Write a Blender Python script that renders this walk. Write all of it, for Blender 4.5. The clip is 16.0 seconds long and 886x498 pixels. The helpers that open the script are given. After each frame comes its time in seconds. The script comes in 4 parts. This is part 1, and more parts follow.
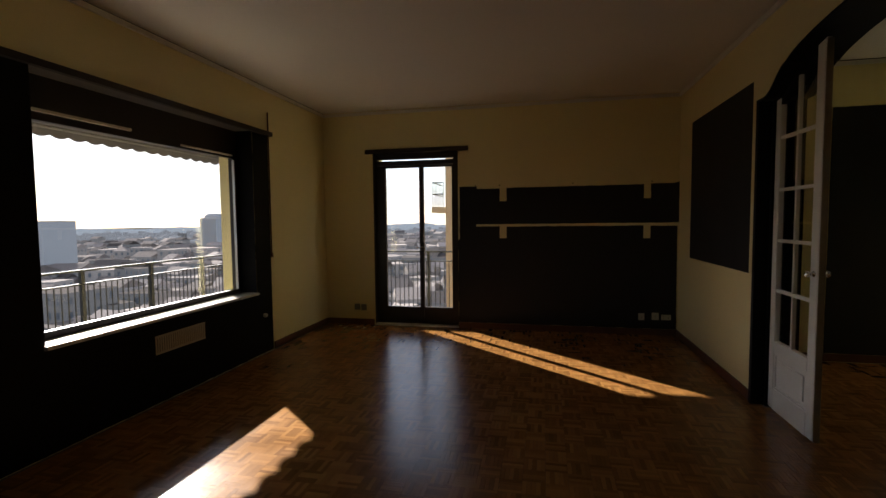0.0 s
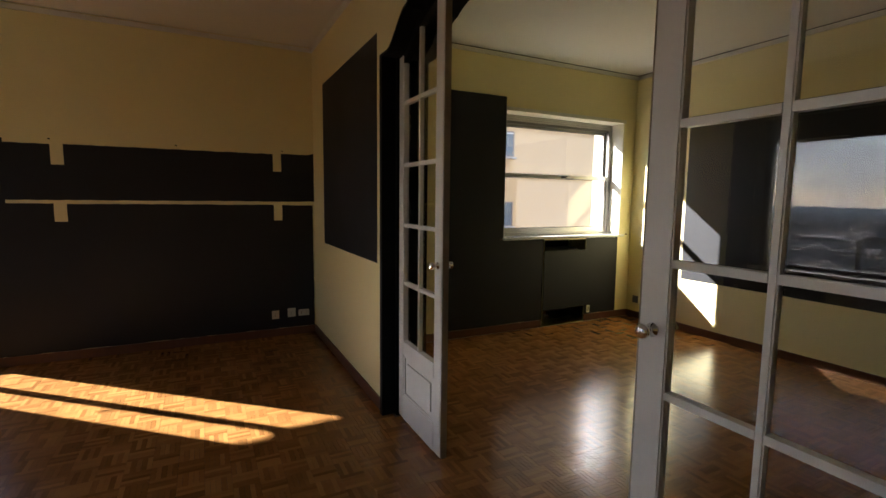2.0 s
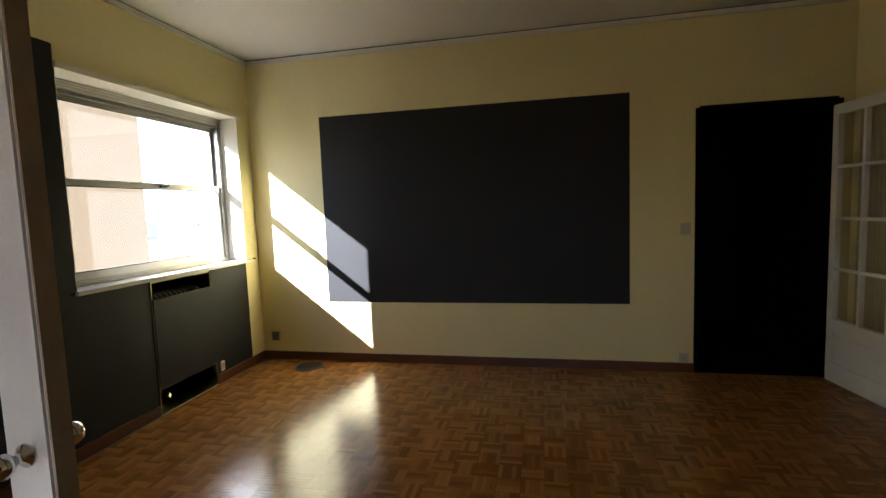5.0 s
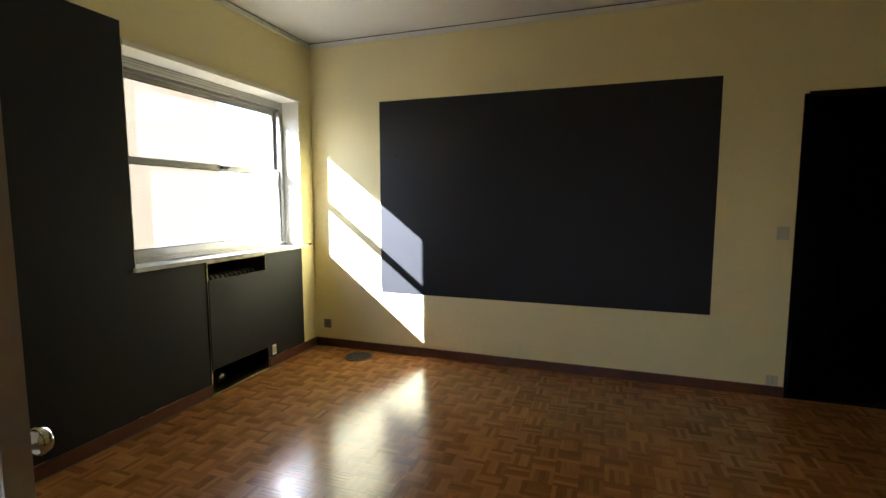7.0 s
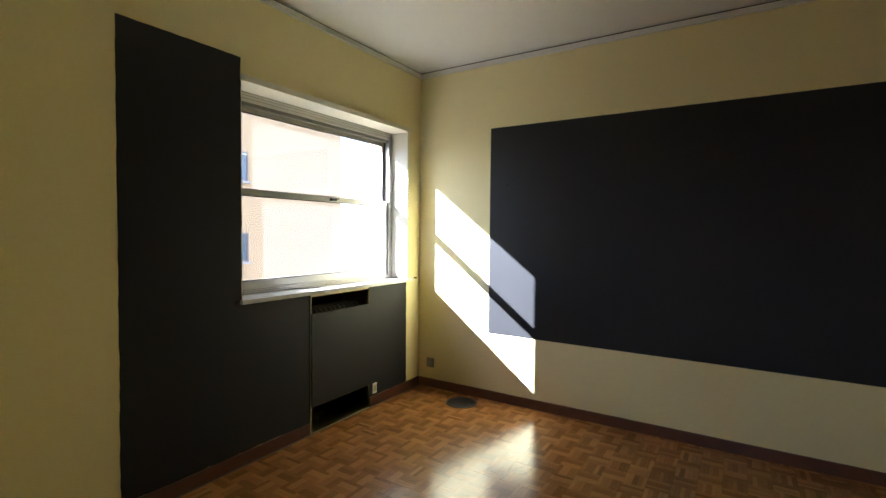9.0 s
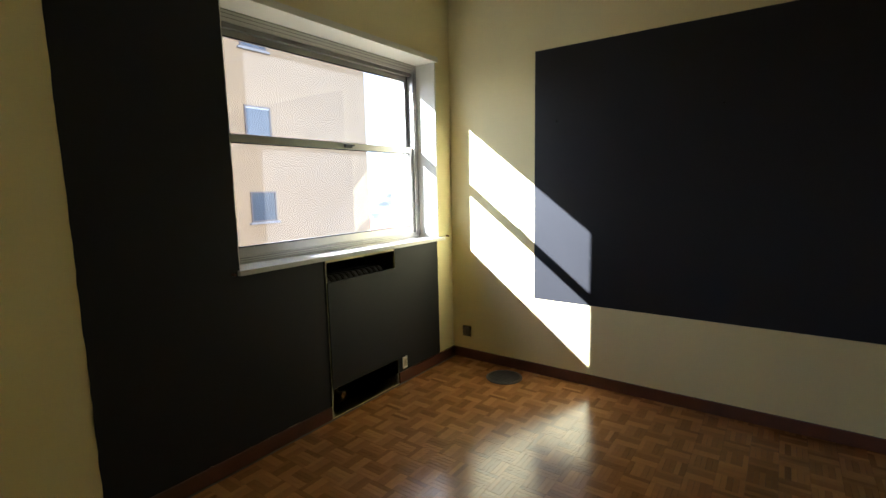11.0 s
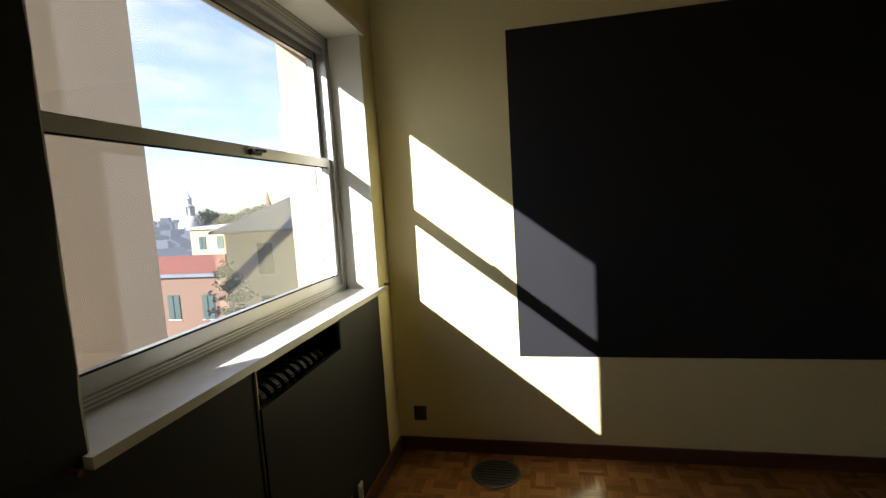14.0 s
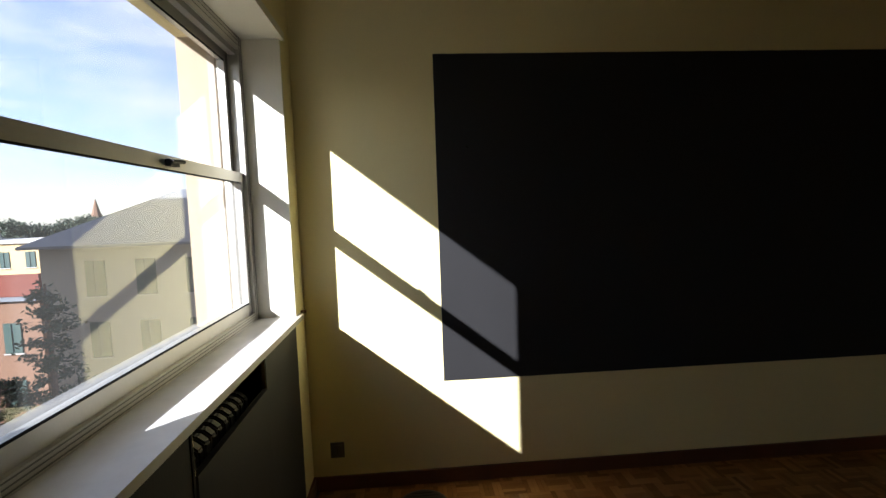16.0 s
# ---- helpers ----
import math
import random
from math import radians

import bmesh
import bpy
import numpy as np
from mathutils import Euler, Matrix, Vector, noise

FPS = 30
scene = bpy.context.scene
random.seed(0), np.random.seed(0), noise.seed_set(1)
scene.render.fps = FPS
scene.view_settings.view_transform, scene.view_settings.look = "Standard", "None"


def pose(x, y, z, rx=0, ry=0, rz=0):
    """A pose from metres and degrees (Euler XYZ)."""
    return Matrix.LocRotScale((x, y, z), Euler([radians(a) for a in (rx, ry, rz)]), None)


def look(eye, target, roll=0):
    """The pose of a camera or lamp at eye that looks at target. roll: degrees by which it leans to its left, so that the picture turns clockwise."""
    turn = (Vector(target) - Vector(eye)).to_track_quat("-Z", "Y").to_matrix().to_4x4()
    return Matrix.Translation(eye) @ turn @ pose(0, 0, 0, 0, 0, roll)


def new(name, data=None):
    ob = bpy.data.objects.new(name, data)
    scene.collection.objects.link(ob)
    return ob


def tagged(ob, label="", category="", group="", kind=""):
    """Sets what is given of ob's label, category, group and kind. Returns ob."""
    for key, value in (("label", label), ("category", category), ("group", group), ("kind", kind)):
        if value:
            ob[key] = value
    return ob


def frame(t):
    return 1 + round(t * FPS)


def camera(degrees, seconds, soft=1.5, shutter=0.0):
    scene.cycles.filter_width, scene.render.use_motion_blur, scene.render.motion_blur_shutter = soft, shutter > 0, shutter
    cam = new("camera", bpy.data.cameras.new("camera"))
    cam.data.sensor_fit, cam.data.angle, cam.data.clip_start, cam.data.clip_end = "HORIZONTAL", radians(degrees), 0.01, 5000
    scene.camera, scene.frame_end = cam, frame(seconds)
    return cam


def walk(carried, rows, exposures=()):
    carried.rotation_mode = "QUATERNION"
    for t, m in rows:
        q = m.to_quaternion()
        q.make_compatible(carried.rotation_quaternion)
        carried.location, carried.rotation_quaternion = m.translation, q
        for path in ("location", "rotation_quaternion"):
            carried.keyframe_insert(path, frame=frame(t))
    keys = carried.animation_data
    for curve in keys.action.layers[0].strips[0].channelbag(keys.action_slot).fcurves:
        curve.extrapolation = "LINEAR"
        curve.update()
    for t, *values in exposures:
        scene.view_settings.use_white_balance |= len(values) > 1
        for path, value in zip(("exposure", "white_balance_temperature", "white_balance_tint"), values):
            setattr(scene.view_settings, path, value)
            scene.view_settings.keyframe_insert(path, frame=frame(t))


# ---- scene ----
cam = camera(86.4, 16.0)
PATH = [
    (0, (0.271, 0.207, 1.442), (-0.149, 2.158, 1.322), -0.6),
    (0.5, (0.364, 0.44, 1.452), (0.476, 2.43, 1.282), -1.4),
    (0.7, (0.456, 0.568, 1.459), (0.654, 2.547, 1.251), -0.7),
    (1, (0.55, 0.734, 1.436), (0.915, 2.694, 1.271), 1.0),
    (1.5, (0.673, 1.066, 1.443), (1.322, 2.953, 1.303), 0.9),
    (2, (0.825, 1.351, 1.437), (1.725, 3.125, 1.226), 0.7),
    (2.5, (0.968, 1.669, 1.456), (2.051, 3.342, 1.295), 0.7),
    (3, (1.08, 1.991, 1.448), (2.425, 3.466, 1.334), -0.9),
    (3.5, (1.197, 2.222, 1.435), (2.744, 3.466, 1.193), -0.7),
    (4, (1.341, 2.491, 1.449), (3.06, 3.499, 1.283), -0.3),
    (4.5, (1.367, 2.668, 1.457), (3.264, 3.287, 1.313), -1.1),
    (4.7, (1.349, 2.716, 1.463), (3.298, 3.133, 1.294), -2.2),
    (6.8, (1.505, 2.834, 1.431), (3.44, 3.289, 1.207), -1.5),
    (7, (1.571, 2.8, 1.438), (3.451, 3.453, 1.24), 0.0),
    (7.5, (1.661, 2.83, 1.433), (3.42, 3.746, 1.172), 1.1),
    (8, (1.757, 2.958, 1.44), (3.397, 4.095, 1.318), 0.1),
    (8.2, (1.794, 2.965, 1.464), (3.445, 4.091, 1.384), 0.3),
    (10.3, (2.122, 3.059, 1.452), (3.856, 4.046, 1.317), 0.1),
    (10.5, (2.186, 3.104, 1.472), (3.855, 4.187, 1.269), 0.4),
    (11, (2.374, 3.328, 1.435), (3.979, 4.49, 1.169), -1.2),
    (11.5, (2.535, 3.498, 1.436), (4.09, 4.723, 1.148), -2.2),
    (12, (2.71, 3.736, 1.446), (4.219, 5.038, 1.277), -1.2),
    (12.5, (2.808, 4.027, 1.449), (4.428, 5.18, 1.237), -1.2),
    (13, (2.91, 4.259, 1.459), (4.687, 5.152, 1.246), -1.3),
    (13.5, (3.004, 4.462, 1.463), (4.838, 5.241, 1.293), -1.4),
    (14, (2.964, 4.658, 1.481), (4.91, 5.074, 1.278), -3.5),
    (14.5, (2.903, 4.841, 1.485), (4.888, 5.002, 1.307), -3.1),
    (15, (2.816, 4.969, 1.499), (4.795, 5.177, 1.298), -4.1),
    (15.5, (2.858, 4.993, 1.507), (4.845, 5.076, 1.296), -2.7),
    (16, (3.019, 4.976, 1.525), (5.007, 4.832, 1.365), -2.0),
]
EXPOSURES = [(0.0, 1.8, 6550, 12), (0.5, 2.5, 6600, 12), (1.0, 2.85, 6600, 12), (1.5, 2.95, 6350, 12), (2.0, 3.1, 6100, 12), (3.0, 3.5, 5750, 12), (4.5, 3.5, 5700, 12), (7.0, 3.95, 5350, 12), (8.0, 3.85, 5300, 12), (10.5, 3.5, 5250, 12), (11.5, 3.0, 5250, 12), (12.5, 2.45, 5750, 11), (14.5, 1.9, 5800, 12), (16.0, 1.85, 5800, 12)]
walk(cam, [(t, look(eye, target, roll)) for t, eye, target, roll in PATH], EXPOSURES)

# ---- light ----
SUN_DIR = Vector((0.759, -0.651, -0.514))
world = bpy.data.worlds.new("sky")
scene.world = world
world.use_nodes = True
wn, wl = world.node_tree.nodes, world.node_tree.links
wn.clear()
w_out = wn.new("ShaderNodeOutputWorld")
w_bg = wn.new("ShaderNodeBackground")
w_sky = wn.new("ShaderNodeTexSky")
w_sky.sky_type = "NISHITA"
w_sky.sun_disc = False
w_sky.dust_density, w_sky.ozone_density = 0.4, 2.0
w_sky.sun_elevation = radians(27.2)
w_sky.sun_rotation = math.atan2(-SUN_DIR.x, -SUN_DIR.y)
w_co = wn.new("ShaderNodeTexCoord")
w_map = wn.new("ShaderNodeMapping")
w_map.inputs["Scale"].default_value = (1.6, 1.6, 5.0)
w_noise = wn.new("ShaderNodeTexNoise")
w_noise.inputs["Scale"].default_value = 2.2
w_noise.inputs["Detail"].default_value = 7
w_noise.inputs["Roughness"].default_value = 0.6
w_ramp = wn.new("ShaderNodeValToRGB")
w_ramp.color_ramp.elements[0].position, w_ramp.color_ramp.elements[1].position = 0.42, 0.70
w_ramp.color_ramp.elements[0].color = (0.25, 0.25, 0.25, 1)
w_mix = wn.new("ShaderNodeMixRGB")
w_mix.inputs["Color2"].default_value = (5.3, 5.2, 5.7, 1)
w_bg.inputs["Strength"].default_value = 0.07
wl.new(w_co.outputs["Generated"], w_map.inputs["Vector"])
wl.new(w_map.outputs["Vector"], w_noise.inputs["Vector"])
wl.new(w_noise.outputs["Fac"], w_ramp.inputs["Fac"])
wl.new(w_ramp.outputs["Color"], w_mix.inputs["Fac"])
wl.new(w_sky.outputs["Color"], w_mix.inputs["Color1"])
wl.new(w_mix.outputs["Color"], w_bg.inputs["Color"])
wl.new(w_bg.outputs["Background"], w_out.inputs["Surface"])
sun = new("sun", bpy.data.lights.new("sun", "SUN"))
sun.data.energy, sun.data.angle, sun.data.color = 5.0, radians(0.5), (1.0, 0.965, 0.91)
sun.matrix_world = look((-30, 28, 25), Vector((-30, 28, 25)) + SUN_DIR)

# ---- materials ----


def material(name, colour, rough=0.5, metal=0.0, vary=0.12, scale=3.0, fine=90.0, bump=0.05, spec=0.5, island=0.0, alt=None):
    """A paint, wood, stone or metal with stains at two scales and a fine relief."""
    m = bpy.data.materials.new(name)
    m.use_nodes = True
    n, l = m.node_tree.nodes, m.node_tree.links
    b = n["Principled BSDF"]
    b.inputs["Metallic"].default_value = metal
    b.inputs["Specular IOR Level"].default_value = spec
    co = n.new("ShaderNodeTexCoord")
    big, small = n.new("ShaderNodeTexNoise"), n.new("ShaderNodeTexNoise")
    big.inputs["Scale"].default_value, big.inputs["Detail"].default_value = scale, 5
    small.inputs["Scale"].default_value, small.inputs["Detail"].default_value = fine, 3
    l.new(co.outputs["Object"], big.inputs["Vector"])
    l.new(co.outputs["Object"], small.inputs["Vector"])
    mix = n.new("ShaderNodeMixRGB")
    dark = alt or tuple(c * (1 - 2 * vary) for c in colour)
    mix.inputs["Color1"].default_value = (*dark, 1)
    mix.inputs["Color2"].default_value = (*[min(1, c * (1 + vary)) for c in colour], 1)
    add = n.new("ShaderNodeMath")
    add.operation = "MULTIPLY_ADD"
    add.inputs[1].default_value = 0.3
    l.new(small.outputs["Fac"], add.inputs[0])
    half = n.new("ShaderNodeMath")
    half.operation = "MULTIPLY"
    half.inputs[1].default_value = 0.85
    l.new(big.outputs["Fac"], half.inputs[0])
    l.new(half.outputs[0], add.inputs[2])
    source = add
    if island:
        geo, info = n.new("ShaderNodeNewGeometry"), n.new("ShaderNodeObjectInfo")
        both = n.new("ShaderNodeMath")
        l.new(geo.outputs["Random Per Island"], both.inputs[0])
        l.new(info.outputs["Random"], both.inputs[1])
        part_of = n.new("ShaderNodeMath")
        part_of.operation = "FRACT"
        l.new(both.outputs[0], part_of.inputs[0])
        more = n.new("ShaderNodeMath")
        more.operation = "MULTIPLY_ADD"
        more.inputs[1].default_value = island
        l.new(part_of.outputs[0], more.inputs[0])
        low = n.new("ShaderNodeMath")
        low.operation = "MULTIPLY"
        low.inputs[1].default_value = 1 - island
        l.new(add.outputs[0], low.inputs[0])
        l.new(low.outputs[0], more.inputs[2])
        source = more
    l.new(source.outputs[0], mix.inputs["Fac"])
    l.new(mix.outputs["Color"], b.inputs["Base Color"])
    r = n.new("ShaderNodeMapRange")
    r.inputs["To Min"].default_value, r.inputs["To Max"].default_value = max(0.02, rough - 0.08), min(1, rough + 0.08)
    l.new(big.outputs["Fac"], r.inputs["Value"])
    l.new(r.outputs["Result"], b.inputs["Roughness"])
    if bump:
        bp = n.new("ShaderNodeBump")
        bp.inputs["Strength"].default_value, bp.inputs["Distance"].default_value = bump, 0.004
        l.new(small.outputs["Fac"], bp.inputs["Height"])
        l.new(bp.outputs["Normal"], b.inputs["Normal"])
    return m


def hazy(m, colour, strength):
    """Gives a far backdrop a painted glow that stands in for hazy air."""
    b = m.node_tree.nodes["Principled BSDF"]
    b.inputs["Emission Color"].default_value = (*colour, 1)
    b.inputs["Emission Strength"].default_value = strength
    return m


def glass_material(name, dust=0.0, tint=(1, 1, 1)):
    """A window pane: clear, with the reflection of glass and a film of dust."""
    m = bpy.data.materials.new(name)
    m.use_nodes = True
    n, l = m.node_tree.nodes, m.node_tree.links
    n.clear()
    out, clear, gloss, face, mix = (n.new("ShaderNode" + k) for k in ("OutputMaterial", "BsdfTransparent", "BsdfGlossy", "LayerWeight", "MixShader"))
    clear.inputs["Color"].default_value = (*tint, 1)
    gloss.inputs["Roughness"].default_value = 0.0
    face.inputs["Blend"].default_value = 0.5
    steep, sheen = n.new("ShaderNodeMath"), n.new("ShaderNodeMath")
    steep.operation, sheen.operation = "POWER", "MULTIPLY_ADD"
    steep.inputs[1].default_value, sheen.inputs[1].default_value, sheen.inputs[2].default_value = 4.5, 0.9, 0.05
    l.new(face.outputs["Facing"], steep.inputs[0])
    l.new(steep.outputs[0], sheen.inputs[0])
    l.new(sheen.outputs[0], mix.inputs["Fac"])
    l.new(clear.outputs["BSDF"], mix.inputs[1])
    l.new(gloss.outputs["BSDF"], mix.inputs[2])
    last = mix
    if dust:
        film, over, thick = n.new("ShaderNodeBsdfTranslucent"), n.new("ShaderNodeMixShader"), n.new("ShaderNodeTexNoise")
        thick.inputs["Scale"].default_value = 3.0
        film.inputs["Color"].default_value = (0.85, 0.83, 0.78, 1)
        amount = n.new("ShaderNodeMapRange")
        amount.inputs["To Min"].default_value, amount.inputs["To Max"].default_value = dust * 0.6, dust * 1.4
        l.new(thick.outputs["Fac"], amount.inputs["Value"])
        l.new(amount.outputs["Result"], over.inputs["Fac"])
        l.new(mix.outputs["Shader"], over.inputs[1])
        l.new(film.outputs["BSDF"], over.inputs[2])
        last = over
    l.new(last.outputs["Shader"], out.inputs["Surface"])
    return m


WALL = material("wall_paint", (0.80, 0.705, 0.37), 0.6, vary=0.05, scale=1.3, fine=160, bump=0.12)
CEIL = material("ceiling_paint", (0.74, 0.72, 0.67), 0.7, vary=0.04, scale=1.0, fine=140, bump=0.08)
DARK = material("charcoal_paint", (0.0215, 0.021, 0.022), 0.55, vary=0.12, scale=2.0, fine=120, bump=0.12, spec=0.22)
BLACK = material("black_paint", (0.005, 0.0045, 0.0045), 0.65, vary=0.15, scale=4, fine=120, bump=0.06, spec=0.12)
WOOD_DARK = material("dark_stained_wood", (0.022, 0.013, 0.009), 0.45, vary=0.25, scale=6, fine=60, bump=0.08)
SKIRT = material("skirting_wood", (0.13, 0.045, 0.02), 0.4, vary=0.25, scale=8, fine=70, bump=0.06)
PARQUET = material("parquet_oak", (0.37, 0.178, 0.052), 0.22, vary=0.25, scale=2.6, fine=38, bump=0.09, island=0.46, alt=(0.075, 0.024, 0.006))
JOINT = material("parquet_joint", (0.06, 0.025, 0.01), 0.5, vary=0.2)
WHITE = material("white_gloss_paint", (0.80, 0.79, 0.76), 0.32, vary=0.05, scale=4, fine=90, bump=0.04)
EDGE_WOOD = material("door_edge_wood", (0.38, 0.31, 0.23), 0.5, vary=0.2, scale=10, fine=60)
ALU = material("brushed_aluminium", (0.55, 0.53, 0.48), 0.38, metal=0.75, vary=0.1, scale=6, fine=120, bump=0.04)
ZINC = material("weathered_zinc", (0.16, 0.16, 0.155), 0.6, metal=0.3, vary=0.15, scale=6)
REVEAL = material("beige_outer_render", (0.36, 0.29, 0.2), 0.9, vary=0.1, scale=4, fine=40)
# Brownish surround colour that also stands in for the shaded window reveals.
TAUPE = material("taupe_window_surround", (0.20, 0.165, 0.14), 0.7, vary=0.1)
CREAM = material("cream_trim_paint", (0.72, 0.69, 0.58), 0.45, vary=0.06, scale=4, fine=110)
MARBLE = material("sill_marble", (0.70, 0.68, 0.64), 0.22, vary=0.1, scale=9, fine=40, bump=0.02)
CHROME = material("chrome", (0.75, 0.75, 0.75), 0.08, metal=1.0, vary=0.03, bump=0)
PLASTIC = material("ivory_plastic", (0.55, 0.50, 0.38), 0.4, vary=0.05, bump=0.02)
GREY_PLASTIC = material("grey_plastic", (0.18, 0.17, 0.15), 0.4, vary=0.08, bump=0.02)
IRON = material("painted_iron", (0.014, 0.015, 0.016), 0.65, vary=0.2, scale=10)
RADIATOR = material("radiator_metal", (0.09, 0.083, 0.07), 0.5, metal=0.4, vary=0.2, scale=10)
GLASS = glass_material("clear_glass")
GLASS_DUSTY = glass_material("dusty_glass", 0.013)
PEACH = material("peach_render", (0.49, 0.35, 0.195), 0.9, vary=0.09, scale=0.35, fine=3, bump=0.0, spec=0.2)
OCHRE = material("ochre_render", (0.48, 0.35, 0.17), 0.85, vary=0.08, scale=0.4, fine=15)
BUFF = material("buff_render", (0.31, 0.29, 0.24), 0.85, vary=0.08, scale=0.4, fine=15)
# Grey-blue base colour with the haze of distance mixed in.
HAZE_STONE = material("haze_tinted_concrete", (0.11, 0.12, 0.14), 0.85, vary=0.1, scale=0.2, fine=2, bump=0)
BRICK_RED = material("red_render", (0.14, 0.036, 0.022), 0.85, vary=0.12, scale=0.4, fine=15)
TERRA = material("terracotta_render", (0.155, 0.085, 0.05), 0.85, vary=0.1, scale=0.4, fine=15)
SLATE = material("slate_roof", (0.13, 0.14, 0.16), 0.7, vary=0.2, scale=1.0, fine=8)
SHUTTER = material("green_shutter", (0.022, 0.05, 0.042), 0.6, vary=0.15)
BLIND = material("pale_roller_blind", (0.62, 0.62, 0.60), 0.6, vary=0.06)
PANE_FAR = material("far_window_pane", (0.10, 0.12, 0.14), 0.12, vary=0.15, bump=0)
STONE = material("pale_stone", (0.40, 0.38, 0.35), 0.8, vary=0.1, scale=0.5, fine=10)
LEAF = material("dark_foliage", (0.028, 0.046, 0.022), 0.7, vary=0.3, scale=2, island=0.5)
BARK = material("bark", (0.10, 0.07, 0.05), 0.9, vary=0.25)
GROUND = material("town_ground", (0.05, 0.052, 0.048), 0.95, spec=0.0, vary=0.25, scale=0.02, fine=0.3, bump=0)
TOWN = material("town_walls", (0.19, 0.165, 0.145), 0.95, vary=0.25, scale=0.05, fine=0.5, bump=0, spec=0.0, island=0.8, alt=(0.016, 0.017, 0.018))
# Far walls and hills carry the bluish haze in their colours.
TOWN_FAR = material("haze_tinted_town_walls", (0.06, 0.06, 0.062), 0.95, vary=0.2, scale=0.02, fine=0.3, bump=0, spec=0.0, island=0.7, alt=(0.025, 0.028, 0.035))
FAR_HILL = material("haze_tinted_hills", (0.035, 0.042, 0.052), 0.95, spec=0.0, vary=0.12, scale=0.01, fine=0.1, bump=0)
AWNING = material("awning_cloth", (0.13, 0.125, 0.145), 0.85, vary=0.12, scale=4, fine=60)
CURTAIN = material("curtain_cloth", (0.50, 0.46, 0.30), 0.8, vary=0.12, scale=4, fine=60)
# Emission on the town walls, hills and tower paints in distant haze.
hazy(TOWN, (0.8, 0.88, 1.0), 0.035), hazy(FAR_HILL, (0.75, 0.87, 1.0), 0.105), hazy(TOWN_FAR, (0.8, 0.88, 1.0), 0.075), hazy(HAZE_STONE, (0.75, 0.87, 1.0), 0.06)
ROOFS = material("town_roofs", (0.30, 0.27, 0.25), 0.95, vary=0.2, scale=0.05, fine=0.5, bump=0, spec=0.0, island=0.85, alt=(0.02, 0.019, 0.019))
BALCONY = material("balcony_tile", (0.42, 0.34, 0.28), 0.7, vary=0.12, scale=3, fine=20)

# ---- building helpers ----


def box(bm, x0, y0, z0, x1, y1, z1):
    vs = [bm.verts.new((x, y, z)) for z in (z0, z1) for y in (y0, y1) for x in (x0, x1)]
    for q in ((0, 2, 3, 1), (4, 5, 7, 6), (0, 1, 5, 4), (2, 6, 7, 3), (0, 4, 6, 2), (1, 3, 7, 5)):
        bm.faces.new([vs[i] for i in q])
    return bm


def boxes(*dims):
    bm = bmesh.new()
    for d in dims:
        box(bm, *d)
    return bm


def prism(bm, pts, axis, a, b):
    """An outline of (u, v) pairs drawn out along an axis from a to b. axis x: u, v = y, z; y: x, z; z: x, y."""
    def at(u, v, w):
        return {"x": (w, u, v), "y": (u, w, v), "z": (u, v, w)}[axis]
    lo, hi = [bm.verts.new(at(u, v, a)) for u, v in pts], [bm.verts.new(at(u, v, b)) for u, v in pts]
    bm.faces.new(lo), bm.faces.new(hi[::-1])
    for i in range(len(pts)):
        j = (i + 1) % len(pts)
        bm.faces.new((lo[i], hi[i], hi[j], lo[j]))
    bmesh.ops.recalc_face_normals(bm, faces=bm.faces[:])
    return bm


def tube(bm, p, q, r, sides=10, r2=None):
    p, q = Vector(p), Vector(q)
    m = Matrix.Translation((p + q) / 2) @ (q - p).to_track_quat("Z", "Y").to_matrix().to_4x4()
    bmesh.ops.create_cone(bm, cap_ends=True, segments=sides, radius1=r, radius2=r if r2 is None else r2, depth=(q - p).length, matrix=m)
    return bm


def turned(bm, profile, centre, axis="z", sides=20):
    """A body turned on a lathe: profile of (radius, height)."""
    rings = []
    for r, h in profile:
        ring = []
        for i in range(sides):
            a = 2 * math.pi * i / sides
            u, v = r * math.cos(a), r * math.sin(a)
            d = {"z": (u, v, h), "x": (h, u, v), "y": (u, h, v)}[axis]
            ring.append(bm.verts.new(Vector(centre) + Vector(d)))
        rings.append(ring)
    for a, b in zip(rings, rings[1:]):
        for i in range(sides):
            j = (i + 1) % sides
            bm.faces.new((a[i], a[j], b[j], b[i]))
    bm.faces.new(rings[0]), bm.faces.new(rings[-1])
    bmesh.ops.recalc_face_normals(bm, faces=bm.faces[:])
    return bm


def base_of(ob):
    p = Vector((0, 0, 0))
    while ob:
        p += ob.location
        ob = ob.parent
    return p


def part(name, bm, mat, parent=None, label="", bevel=0.0, smooth=False):
    if bevel:
        sharp = [e for e in bm.edges if len(e.link_faces) == 2 and e.calc_face_angle(0) > 0.6]
        bmesh.ops.bevel(bm, geom=sharp, offset=bevel, segments=2, affect="EDGES", clamp_overlap=True)
    me = bpy.data.meshes.new(name)
    bm.to_mesh(me)
    bm.free()
    me.materials.append(mat)
    if smooth:
        me.shade_smooth()
    ob = new(name, me)
    if parent:
        me.transform(Matrix.Translation(-base_of(parent)))
        ob.parent = parent
    if label:
        tagged(ob, label)
    return ob


def thing(name, at, label, category, group="", kind=""):
    ob = new(name)
    ob.location = at
    ob.empty_display_size = 0.1
    return tagged(ob, label, category, group, kind)


def solid(name, bm, mat, label, category, group="", kind="", bevel=0.0, smooth=False):
    return tagged(part(name, bm, mat, None, "", bevel, smooth), label, category, group, kind)


def structure(name, bm, mat, label="", bevel=0.0):
    return tagged(part(name, bm, mat, None, "", bevel), label, "", "", "structure")


